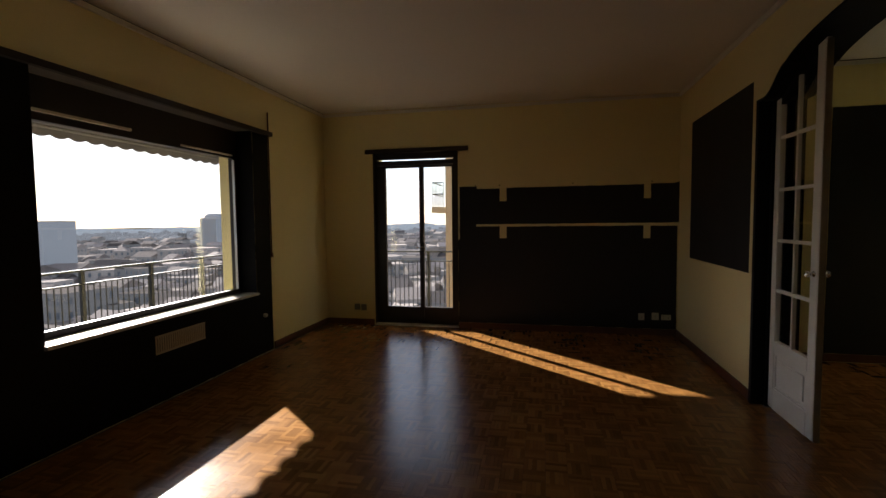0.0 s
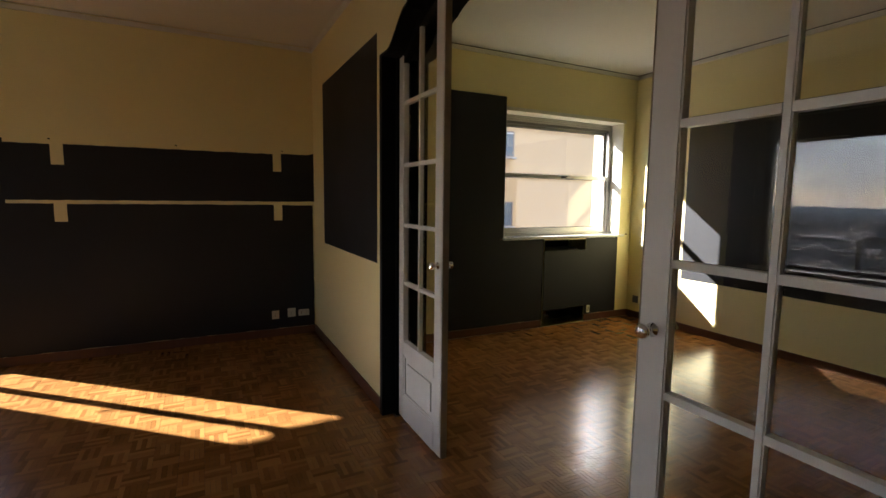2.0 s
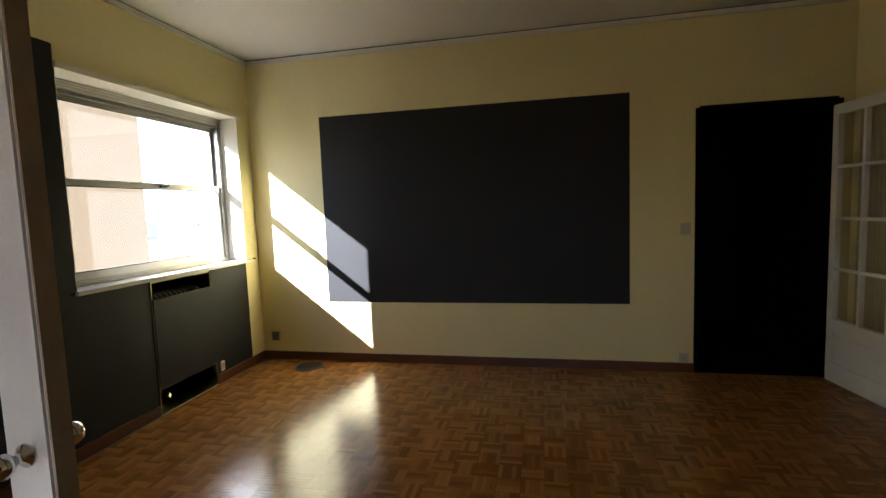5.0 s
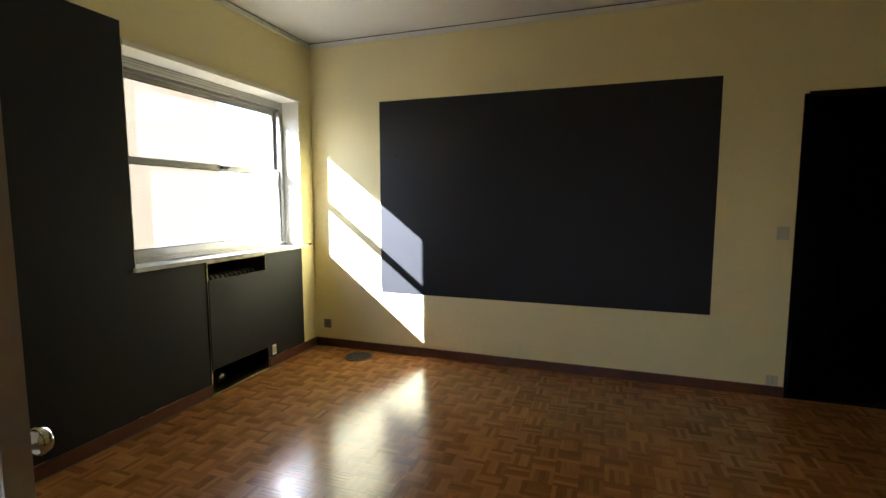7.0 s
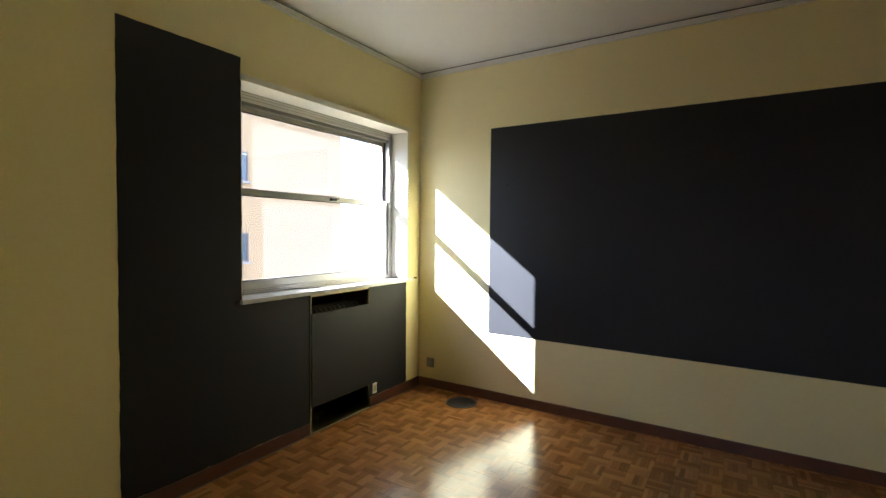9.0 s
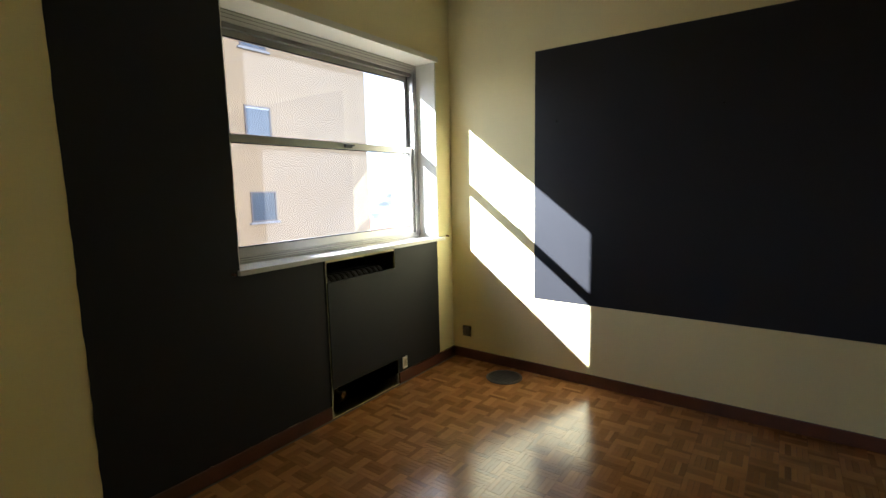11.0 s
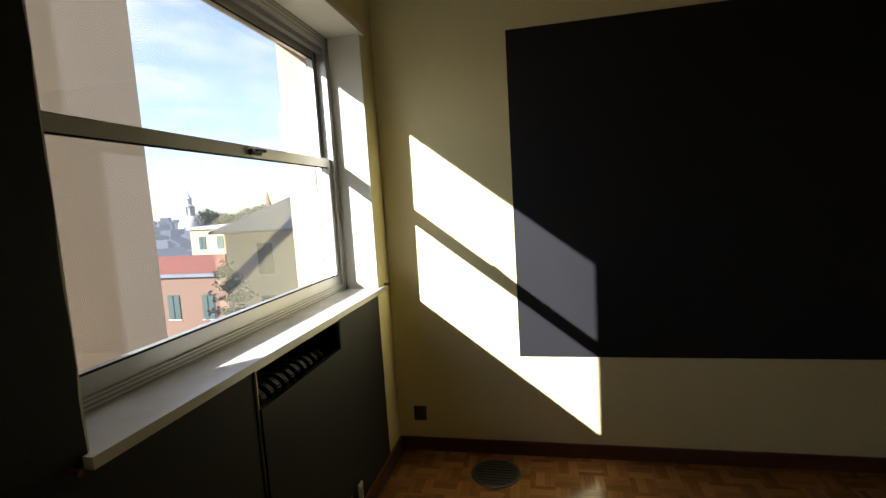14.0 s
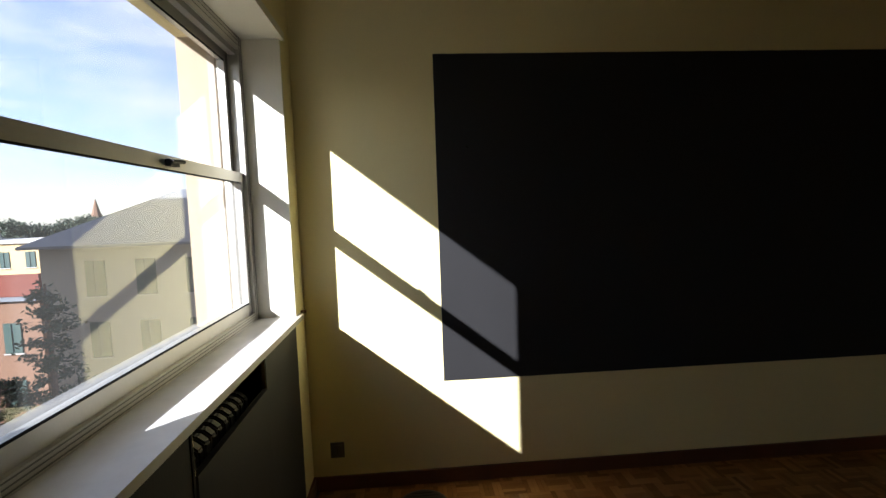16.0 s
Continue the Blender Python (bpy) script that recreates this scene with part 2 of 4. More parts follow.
def wall_mesh(axis, a, b, u0, u1, z0, z1, holes):
    """A wall between a and b on its axis, from u0 to u1 along it, with holes (u0, z0, u1, z1)."""
    us = sorted({u0, u1, *[h[0] for h in holes], *[h[2] for h in holes]})
    zs = sorted({z0, z1, *[h[1] for h in holes], *[h[3] for h in holes]})
    bm = bmesh.new()
    solid_cell = lambda i, j: 0 <= i < len(us) - 1 and 0 <= j < len(zs) - 1 and not any(
        h[0] <= (us[i] + us[i + 1]) / 2 <= h[2] and h[1] <= (zs[j] + zs[j + 1]) / 2 <= h[3] for h in holes)
    made = {}

    def vert(u, z, w):
        key = (u, z, w)
        if key not in made:
            made[key] = bm.verts.new((w, u, z) if axis == "x" else (u, w, z))
        return made[key]
    for i in range(len(us) - 1):
        for j in range(len(zs) - 1):
            if not solid_cell(i, j):
                continue
            p, q, r, s = us[i], us[i + 1], zs[j], zs[j + 1]
            for w in (a, b):
                bm.faces.new((vert(p, r, w), vert(q, r, w), vert(q, s, w), vert(p, s, w)))
            for (di, dj), (c, d) in {(-1, 0): ((p, r), (p, s)), (1, 0): ((q, r), (q, s)), (0, -1): ((p, r), (q, r)), (0, 1): ((p, s), (q, s))}.items():
                if not solid_cell(i + di, j + dj):
                    bm.faces.new((vert(*c, a), vert(*d, a), vert(*d, b), vert(*c, b)))
    bmesh.ops.recalc_face_normals(bm, faces=bm.faces[:])
    return bm


def ragged(pts, step=0.05, amount=0.0025, seed=1):
    """An outline with the slightly uneven edge of hand-cut paint."""
    rnd, out = random.Random(seed), []
    for (u, v), (s, t) in zip(pts, pts[1:] + pts[:1]):
        n = max(1, int(math.hypot(s - u, t - v) / step))
        for i in range(n):
            k = i / n
            d = 0 if i == 0 else amount
            out.append((u + (s - u) * k + rnd.uniform(-d, d), v + (t - v) * k + rnd.uniform(-d, d)))
    return out


# ---- the plan ----
W, P, P2, E = -2.755, 1.862, 2.145, 5.578
N1, N2, S1, S2, H = 6.395, 5.552, -1.6, 0.42, 2.94
NO1, NO2, WO = 6.78, 6.02, -3.16
OPEN_Y0, OPEN_Y1 = 1.565, 4.215
MID_Y = (OPEN_Y0 + OPEN_Y1) / 2

structure("floor", boxes((W - 0.4, S1 - 0.2, -0.25, P2, N1 + 0.3, -0.006), (P2, S2 - 0.2, -0.25, E + 0.2, N2 + 0.3, -0.006)), JOINT, "concrete bed under the worn oak mosaic parquet")
structure("ceiling", boxes((WO, S1 - 0.2, H, P2, NO1, H + 0.25), (P2, S2 - 0.2, H, E + 2.2, NO2, H + 0.25)), CEIL, "off-white plastered ceiling")
structure("wall_west", wall_mesh("x", WO, W, S1 - 0.2, NO1, -0.25, H, [(2.50, 0.66, 4.72, 2.42)]), WALL, "yellow painted wall with a wide window")
structure("wall_north_1", wall_mesh("y", N1, NO1, W, P2, -0.25, H, [(-2.035, 0.0, -0.85, 2.38)]), WALL, "yellow painted wall with a balcony door")
structure("wall_north_2", wall_mesh("y", N2, NO2, P2, E + 0.2, -0.25, H, [(3.68, 1.0, 5.377, 2.375), (4.24, 0.075, 4.85, 0.985)]), WALL, "yellow painted wall with a sash window")
structure("wall_east", wall_mesh("x", E, E + 0.2, S2 - 0.2, N2, -0.25, H, [(0.52, 0.0, 1.51, 2.185)]), WALL, "yellow painted wall with a dark doorway")
structure("wall_south_1", boxes((W, S1 - 0.2, -0.25, P2, S1, H)), WALL, "plain yellow painted wall")
structure("wall_south_2", boxes((P2, S2 - 0.2, -0.25, E, S2, H)), WALL, "plain yellow painted wall")

# the wall between the rooms, with its wavy arch
def arch_height(y):
    """The underside of the arch: flat shoulders, an S-curve, a shallow crown."""
    d = abs(y - MID_Y) / ((OPEN_Y1 - OPEN_Y0) / 2)
    if d > 0.93:
        return 2.315
    if d > 0.70:
        k = (0.93 - d) / 0.23
        return 2.315 + 0.16 * (k * k * (3 - 2 * k))
    return 2.475 + 0.125 * (1 - (d / 0.70) ** 2) ** 0.75


arch_line = [(OPEN_Y0 + (OPEN_Y1 - OPEN_Y0) * i / 80, arch_height(OPEN_Y0 + (OPEN_Y1 - OPEN_Y0) * i / 80)) for i in range(81)]
partition = bmesh.new()
prism(partition, [(S1, -0.25), (OPEN_Y0, -0.25), (OPEN_Y0, H), (S1, H)], "x", P, P2)
prism(partition, [(OPEN_Y1, -0.25), (N1, -0.25), (N1, H), (OPEN_Y1, H)], "x", P, P2)
prism(partition, arch_line + [(OPEN_Y1, H), (OPEN_Y0, H)], "x", P, P2)
structure("wall_partition", partition, WALL, "yellow painted wall between two rooms with a wide wavy arch")

# black lining of the arch
lining = bmesh.new()
outline = [(OPEN_Y0 - 0.03, 0.0), (OPEN_Y0 - 0.03, arch_line[0][1] + 0.004)] + [(y, z + 0.004) for y, z in arch_line] + [(OPEN_Y1 + 0.03, arch_line[-1][1] + 0.004), (OPEN_Y1 + 0.03, 0.0)]
inner = [(OPEN_Y0 + 0.012, 0.0)] + [(min(max(y, OPEN_Y0 + 0.012), OPEN_Y1 - 0.012), z - 0.012) for y, z in arch_line] + [(OPEN_Y1 - 0.012, 0.0)]
prism(lining, outline + inner[::-1], "x", P - 0.028, P2 + 0.006)
box(lining, 1.925, OPEN_Y1 - 0.046, 0.0, 1.985, OPEN_Y1 - 0.011, 2.30)
box(lining, 1.925, OPEN_Y0 + 0.011, 0.0, 1.985, OPEN_Y0 + 0.046, 2.30)
box(lining, P - 0.026, OPEN_Y0 + 0.0115, 0.0, 1.924, OPEN_Y0 + 0.105, 2.31)
structure("trim_arch", lining, BLACK, "black painted lining of the wavy arch")

# skirting boards and cornices
def strips(name, mat, z0, z1, d, label, runs):
    for axis, w, u0, u1, sign in runs:
        a, b = sorted((w, w + sign * d))
        structure(name, boxes((a, u0, z0, b, u1, z1) if axis == "x" else (u0, a, z0, u1, b, z1)), mat, label, bevel=min(d, z1 - z0) * 0.25)


strips("baseboard", SKIRT, 0.0, 0.078, 0.014, "reddish brown wooden skirting board", [
    ("x", E, 1.53, N2, -1), ("y", N2, P2, 4.215, -1), ("y", N2, 4.86, E - 0.014, -1), ("x", P, OPEN_Y1 + 0.032, N1, -1), ("x", P, S1, OPEN_Y0 - 0.032, -1),
    ("y", N1, W, -2.05, -1), ("y", N1, -0.845, P - 0.014, -1), ("x", W, 5.02, N1, 1), ("x", P2, OPEN_Y1 + 0.032, N2, 1), ("x", P2, S2, OPEN_Y0 - 0.032, 1), ("y", S1, W, P, 1)])
strips("cornice", CEIL, H - 0.050, H - 0.012, 0.022, "narrow plaster cornice under the ceiling", [
    ("x", E, S2, N2, -1), ("y", N2, P2, E - 0.022, -1), ("x", P, S1, N1, -1), ("y", N1, W, P - 0.022, -1), ("x", W, S1, N1 - 0.022, 1), ("x", P2, S2, N2 - 0.022, 1), ("y", S1, W, P, 1)])
# A solid dark strip paints the shadow line above the cornice.
strips("trim_gap_shade", WOOD_DARK, H - 0.012, H, 0.008, "dark strip in place of the shadow gap between cornice and ceiling", [
    ("x", E, S2, N2, -1), ("y", N2, P2, E - 0.008, -1), ("x", W, S1, N1 - 0.008, 1)])

# charcoal paint fields on the walls
def paint(name, pts, axis, a, b, label, mat=None, seed=1, rough=0.0025):
    bm = bmesh.new()
    prism(bm, ragged(pts, amount=rough, seed=seed), axis, a, b)
    structure(name, bm, mat or DARK, label)


paint("wall_east_panel", [(2.035, 0.58), (4.811, 0.582), (4.811, 2.353), (2.035, 2.352)], "x", E - 0.003, E, "matt charcoal painted rectangle on a yellow wall", rough=0.0006)
paint("wall_partition_panel", [(4.373, 1.0), (5.925, 1.0), (5.925, 2.487), (4.373, 2.493)], "x", P - 0.003, P, "matt charcoal painted rectangle on a yellow wall", seed=2, rough=0.0006)
paint("wall_north_panel_low", [(-0.849, 0.079), (1.85, 0.079), (1.845, 1.352), (1.54, 1.355), (1.54, 1.20), (1.46, 1.20), (1.46, 1.357), (-0.21, 1.357), (-0.21, 1.205), (-0.30, 1.205), (-0.30, 1.36), (-0.61, 1.36), (-0.61, 1.60), (-0.83, 1.60), (-0.83, 1.20), (-0.849, 1.18)],
      "y", N1 - 0.003, N1, "charcoal paint with bare gaps where shelves hung", seed=3)
paint("wall_north_panel_high", [(-0.83, 1.60), (-0.61, 1.60), (-0.61, 1.388), (1.862, 1.392), (1.862, 1.885), (1.80, 1.868), (1.54, 1.868), (1.54, 1.69), (1.46, 1.69), (1.46, 1.862), (-0.21, 1.858), (-0.21, 1.685), (-0.30, 1.685), (-0.30, 1.852), (-0.60, 1.852), (-0.60, 1.885), (-0.83, 1.885)],
      "y", N1 - 0.003, N1, "charcoal paint with bare gaps where shelves hung", seed=4)
paint("wall_window_panel", [(3.0, 0.079), (4.215, 0.079), (4.215, 1.0), (3.68, 1.0), (3.68, 2.50), (3.005, 2.50)], "y", N2 - 0.003, N2, "charcoal painted strip beside the window", seed=5)
paint("wall_window_panel_right", [(4.853, 0.079), (5.37, 0.079), (5.365, 1.0), (4.853, 1.0)], "y", N2 - 0.003, N2, "charcoal painted field under the window", seed=6)
paint("wall_west_panel", [(0.6, 0.0), (5.0, 0.0), (5.0, 2.42), (4.72, 2.42), (4.72, 0.66), (2.50, 0.66), (2.50, 2.42), (0.6, 2.42)], "x", W, W + 0.003, "black painted surround of the wide window", BLACK, seed=7)

# ---- west window with its balcony ----
def west_window():
    w = thing("window_1", (W - 0.2, 3.6, 0.72), "wide picture window in a dark frame", "window", kind="structure")
    x0, x1 = W - 0.235, W - 0.185
    for d in ((x0, 2.50, 2.12, x1, 4.72, 2.42), (x0, 2.50, 0.66, x1, 4.72, 0.735), (x0, 2.50, 0.735, x1, 2.585, 2.12), (x0, 4.64, 0.735, x1, 4.72, 2.12)):
        part("window_frame", boxes(d), WOOD_DARK, w, bevel=0.006)
    part("pane", boxes((W - 0.212, 2.585, 0.735, W - 0.206, 4.64, 2.12)), GLASS, w)
    part("window_sill", boxes((W - 0.185, 2.50, 0.664, W + 0.03, 4.72, 0.688)), MARBLE, w, "pale stone sill", bevel=0.004)
    part("blind_slat", boxes((W - 0.15, 2.60, 2.165, W - 0.13, 3.35, 2.185)), CREAM, w, bevel=0.003)
    part("blind_slat", boxes((W - 0.17, 3.9, 2.135, W - 0.15, 4.6, 2.15)), CREAM, w, bevel=0.003)
    part("latch_strip", boxes((W - 0.18, 4.622, 0.74, W - 0.155, 4.636, 2.1)), ALU, w)
    for d in ((W - 0.185, 2.503, 0.69, W, 2.51, 2.415), (W - 0.185, 4.712, 0.69, W, 4.718, 2.415)):
        part("lining", boxes(d), BLACK, w)
    part("lining", boxes((W - 0.185, 2.51, 2.41, W, 4.712, 2.417)), GREY_PLASTIC, w)


west_window()
solid("curtain_board", boxes((W + 0.003, 0.6, 2.40, W + 0.045, 5.04, 2.445)), WOOD_DARK, "dark wooden board above the window", "pelmet", bevel=0.006)
rod = bmesh.new()
tube(rod, (W + 0.012, 5.005, 1.07), (W + 0.012, 5.005, 2.66), 0.008)
box(rod, W + 0.001, 4.992, 1.05, W + 0.024, 5.018, 1.10)
solid("blind_cord", rod, SKIRT, "brown cord of the roller blind beside the window", "blind cord")
grille = thing("wall_vent", (W + 0.003, 3.62, 0.40), "beige slatted radiator grille in the black wall", "vent")
part("frame", boxes((W + 0.003, 3.34, 0.395, W + 0.012, 3.90, 0.41), (W + 0.003, 3.34, 0.53, W + 0.012, 3.90, 0.545)), PLASTIC, grille, bevel=0.002)
for i in range(24):
    part("slat", boxes((W + 0.003, 3.343 + i * 0.0236, 0.41, W + 0.010, 3.355 + i * 0.0236, 0.53)), PLASTIC, grille)
valve = bmesh.new()
turned(valve, [(0.018, 0), (0.022, 0.01), (0.022, 0.03), (0.014, 0.04)], (W + 0.003, 4.83, 0.42), "x", 14)
solid("valve_knob", valve, PLASTIC, "small round knob on the black wall", "knob", smooth=True)


def railing(name, p, q, top, floor, posts, label):
    """A balcony railing from p to q with two rails and thin balusters."""
    p, q = Vector((*p, 0)), Vector((*q, 0))
    r = thing(name, (*((p + q) / 2).xy, floor), label, "railing")
    flat = (q - p).normalized()
    side = Vector((-flat.y, flat.x, 0))
    for z, h in ((top, 0.022), (top - 0.15, 0.014), (floor + 0.08, 0.014)):
        bm = bmesh.new()
        prism(bm, [(-0.02, z - h / 2), (0.02, z - h / 2), (0.02, z + h / 2), (-0.02, z + h / 2)], "y", 0, (q - p).length)
        bm.transform(Matrix.Translation(p) @ Matrix(((side.x, flat.x, 0, 0), (side.y, flat.y, 0, 0), (0, 0, 1, 0), (0, 0, 0, 1))))
        part("rail", bm, IRON, r)
    for k in posts:
        c = p.lerp(q, k)
        part("post", boxes((c.x - 0.02, c.y - 0.02, floor, c.x + 0.02, c.y + 0.02, top - 0.012)), IRON, r)
    n = int((q - p).length / 0.075)
    mesh = None
    for i in range(n):
        c = p.lerp(q, (i + 0.5) / n)
        if mesh is None:
            first = part("baluster", tube(bmesh.new(), (c.x, c.y, floor + 0.087), (c.x, c.y, top - 0.157), 0.007, 6), IRON, r)
            mesh, start = first.data, c
        else:
            b = new("baluster", mesh)
            b.parent = r
            b.location = c - start


BALC_X, BALC_Y, BALC_Z = -4.75, 7.65, -0.12
railing("balcony_railing", (BALC_X, -2.0), (BALC_X, BALC_Y), 0.93, BALC_Z, (0.08, 0.178, 0.276, 0.374, 0.472, 0.57, 0.669, 0.767, 0.864, 0.962), "dark iron railing of the balcony with thin bars")
railing("balcony_railing", (BALC_X, BALC_Y), (1.6, BALC_Y), 0.94, BALC_Z, (0.25, 0.5, 0.75, 1.0), "dark iron railing of the balcony with thin bars")
solid("balcony_slab", boxes((BALC_X - 0.1, -2.2, BALC_Z - 0.2, WO, BALC_Y + 0.1, BALC_Z), (WO, NO1, BALC_Z - 0.2, 1.8, BALC_Y + 0.1, BALC_Z)), BALCONY, "tiled concrete balcony floor", "balcony")
# Slab out of view, sized to cut the sun where its floor patches end.
solid("balcony_roof", boxes((-3.6, -2.2, 2.94, WO, BALC_Y + 0.3, 3.1), (WO, NO1, 2.90, 1.0, 7.98, 3.1)), STONE, "plastered slab added out of view above the balcony", "balcony")

awning = thing("awning", (BALC_X, 2.5, 2.3), "dark awning with a scalloped edge over the balcony", "awning")
cloth = bmesh.new()
prism(cloth, [(-3.2, 2.86), (BALC_X, 2.47), (BALC_X, 2.455), (-3.2, 2.845)], "y", -2.0, 7.25)
part("cloth", cloth, AWNING, awning)
val = bmesh.new()
edge = [(-2.0 + 9.25 * i / 370, 2.375 - 0.03 * abs(math.sin(math.pi * (9.25 * i / 370) / 0.2))) for i in range(371)]
prism(val, [(7.25, 2.47), (-2.0, 2.47)] + edge, "x", BALC_X - 0.006, BALC_X)
part("valance", val, AWNING, awning, "scalloped cloth edge")
part("front_bar", tube(bmesh.new(), (BALC_X + 0.02, -2.0, 2.45), (BALC_X + 0.02, 7.25, 2.45), 0.02), AWNING, awning)
solid("balcony_pillar", boxes((-4.70, 7.33, BALC_Z, -4.5, 7.54, 2.9)), OCHRE, "ochre rendered pillar on the balcony", "pillar")

# ---- balcony door ----
def balcony_door():
    d = thing("door_1", (-1.47, N1 + 0.12, 0), "dark wooden glazed balcony door with two leaves", "door", kind="structure")
    y0, y1 = N1 + 0.08, N1 + 0.15
    for s in ((-2.035, y0, 0, -2.0, y1, 2.38), (-0.93, y0, 0, -0.85, y1, 2.38), (-2.0, y0, 2.29, -0.93, y1, 2.38)):
        part("door_frame", boxes(s), WOOD_DARK, d, bevel=0.005)
    part("blind_box", boxes((-2.0, y0 + 0.01, 2.205, -0.93, y1 - 0.01, 2.268)), WOOD_DARK, d, bevel=0.004)
    for x0, x1 in ((-2.0, -1.375), (-1.365, -0.93)):
        if x0 < -1.5:
            gx0, gx1 = -1.885, -1.405
        else:
            gx0, gx1 = -1.345, -0.95
        leaf = part("leaf_frame", boxes((x0, y0, 0.02, gx0, y1 - 0.02, 2.20), (gx1, y0, 0.02, x1, y1 - 0.02, 2.20), (gx0, y0, 0.02, gx1, y1 - 0.02, 0.25), (gx0, y0, 2.17, gx1, y1 - 0.02, 2.20)), WOOD_DARK, d)
        part("pane", boxes((gx0, y0 + 0.02, 0.25, gx1, y0 + 0.025, 2.17)), GLASS, leaf)
    part("threshold", boxes((-2.035, N1 - 0.02, 0.0, -0.85, NO1, 0.02)), MARBLE, d, bevel=0.004)
    for s in ((-2.035, N1, 0.02, -2.028, y0, 2.38), (-0.857, N1, 0.02, -0.85, y0, 2.38), (-2.028, N1, 2.373, -0.857, y0, 2.38)):
        part("lining", boxes(s), WOOD_DARK, d)
    part("astragal", boxes((-1.397, y0 - 0.008, 0.02, -1.349, y0 - 0.0005, 2.20)), WOOD_DARK, d, bevel=0.003)
    knob = bmesh.new()
    box(knob, -1.372, y0 - 0.014, 1.00, -1.352, y0 - 0.0085, 1.14)
    tube(knob, (-1.36, y0 - 0.045, 1.08), (-1.36, y0 - 0.005, 1.08), 0.008)
    tube(knob, (-1.36, y0 - 0.045, 1.08), (-1.45, y0 - 0.045, 1.08), 0.009)
    part("door_handle", knob, CHROME, d)


balcony_door()
solid("curtain_board", boxes((-2.13, N1 - 0.05, 2.36, -0.71, N1 - 0.001, 2.415)), WOOD_DARK, "dark wooden board above the balcony door", "pelmet", bevel=0.006)

# ---- arch doors ----
LX0, LX1 = 1.936, 1.972


def arch_leaf(free, hinge):
    """A tall white glazed leaf with two columns of panes, from its free edge to its hinge side."""
    s = 1 if hinge > free else -1
    leaf = thing("glazed_door", (LX0, (free + hinge) / 2, 0.012), "tall white glazed door leaf standing in the arch", "door", group="arch door leaves")
    y = lambda k: free + s * k
    width = abs(hinge - free)

    def slab(name, k0, z0, k1, z1, mat=WHITE, inset=0.0, bevel=0.005):
        a, b = sorted((y(k0), y(k1)))
        return part(name, boxes((LX0 + inset, a, z0, LX1 - inset, b, z1)), mat, leaf, bevel=bevel)
    top = lambda k: arch_height(y(k)) - 0.02
    st, hs = 0.098, 0.075
    for name, k0, k1 in (("stile", 0.004, st), ("stile", width - hs, width)):
        a, b = sorted((y(k0), y(k1)))
        bm = bmesh.new()
        prism(bm, [(a, 0.012), (b, 0.012), (b, arch_height(b) - 0.02), (a, arch_height(a) - 0.02)], "x", LX0, LX1)
        part(name, bm, WHITE, leaf, bevel=0.005)
    a, b = sorted((y(0.0), y(0.004)))
    part("edge_strip", boxes((LX0 + 0.003, a, 0.012, LX1 + 0.002, b, top(0) - 0.01)), EDGE_WOOD, leaf, "bare brown wooden edge")
    ks = [st + (width - hs - st) * i / 10 for i in range(11)]
    bm = bmesh.new()
    prism(bm, [(y(k), top(k)) for k in ks] + [(y(k), top(k) - 0.05) for k in ks[::-1]], "x", LX0, LX1)
    part("top_rail", bm, BLACK, leaf, "black top rail")
    slab("rail", st, 0.44, width - hs, 0.525)
    slab("rail", st, 0.012, width - hs, 0.17)
    slab("panel", st - 0.004, 0.165, width - hs + 0.004, 0.445, inset=0.014, bevel=0)
    slab("raised_panel", st + 0.05, 0.22, width - hs - 0.05, 0.39, inset=0.005, bevel=0.011)
    for k0, z0, k1, z1 in ((st, 0.17, st + 0.016, 0.44), (width - hs - 0.016, 0.17, width - hs, 0.44), (st + 0.016, 0.17, width - hs - 0.016, 0.186), (st + 0.016, 0.424, width - hs - 0.016, 0.44)):
        slab("moulding", k0, z0, k1, z1, inset=0.006, bevel=0.007)
    mid = (st + width - hs) / 2
    bar = bmesh.new()
    a, b = sorted((y(mid - 0.011), y(mid + 0.011)))
    prism(bar, [(a, 0.525), (b, 0.525), (b, top(mid) - 0.05), (a, top(mid) - 0.05)], "x", LX0 + 0.005, LX1 - 0.005)
    part("glazing_bar", bar, WHITE, leaf, bevel=0.004)
    rows = [0.525, 0.902, 1.270, 1.640, 2.014]
    for z in rows[1:]:
        for k0, k1 in ((st, mid - 0.011), (mid + 0.011, width - hs)):
            slab("glazing_bar", k0, z - 0.011, k1, z + 0.011, inset=0.005, bevel=0.004)
    for k0, k1 in ((st, mid - 0.011), (mid + 0.011, width - hs)):
        for i, z in enumerate(rows):
            a, b = sorted((y(k0), y(k1)))
            lo = z + (0.011 if i else 0)
            bm = bmesh.new()
            if i < 4:
                box(bm, LX0 + 0.019, a, lo, LX0 + 0.023, b, rows[i + 1] - 0.011)
            else:
                prism(bm, [(a, lo), (b, lo), (b, arch_height(b) - 0.075), (a, arch_height(a) - 0.075)], "x", LX0 + 0.019, LX0 + 0.023)
            part("pane", bm, GLASS, leaf)
    for sx, x in ((-1, LX0), (1, LX1)):
        bm = bmesh.new()
        turned(bm, [(0.020, 0.0), (0.020, sx * 0.004), (0.009, sx * 0.008), (0.009, sx * 0.022), (0.018, sx * 0.029), (0.022, sx * 0.039), (0.019, sx * 0.049), (0.007, sx * 0.053)], (x, y(0.052), 1.08), "x", 24)
        part("knob", bm, CHROME, leaf, "round chrome knob", smooth=True)
    for z in (0.35, 1.2, 2.05):
        part("hinge", tube(bmesh.new(), (LX0 - 0.004, y(width), z - 0.04), (LX0 - 0.004, y(width), z + 0.04), 0.006), BLACK, leaf)


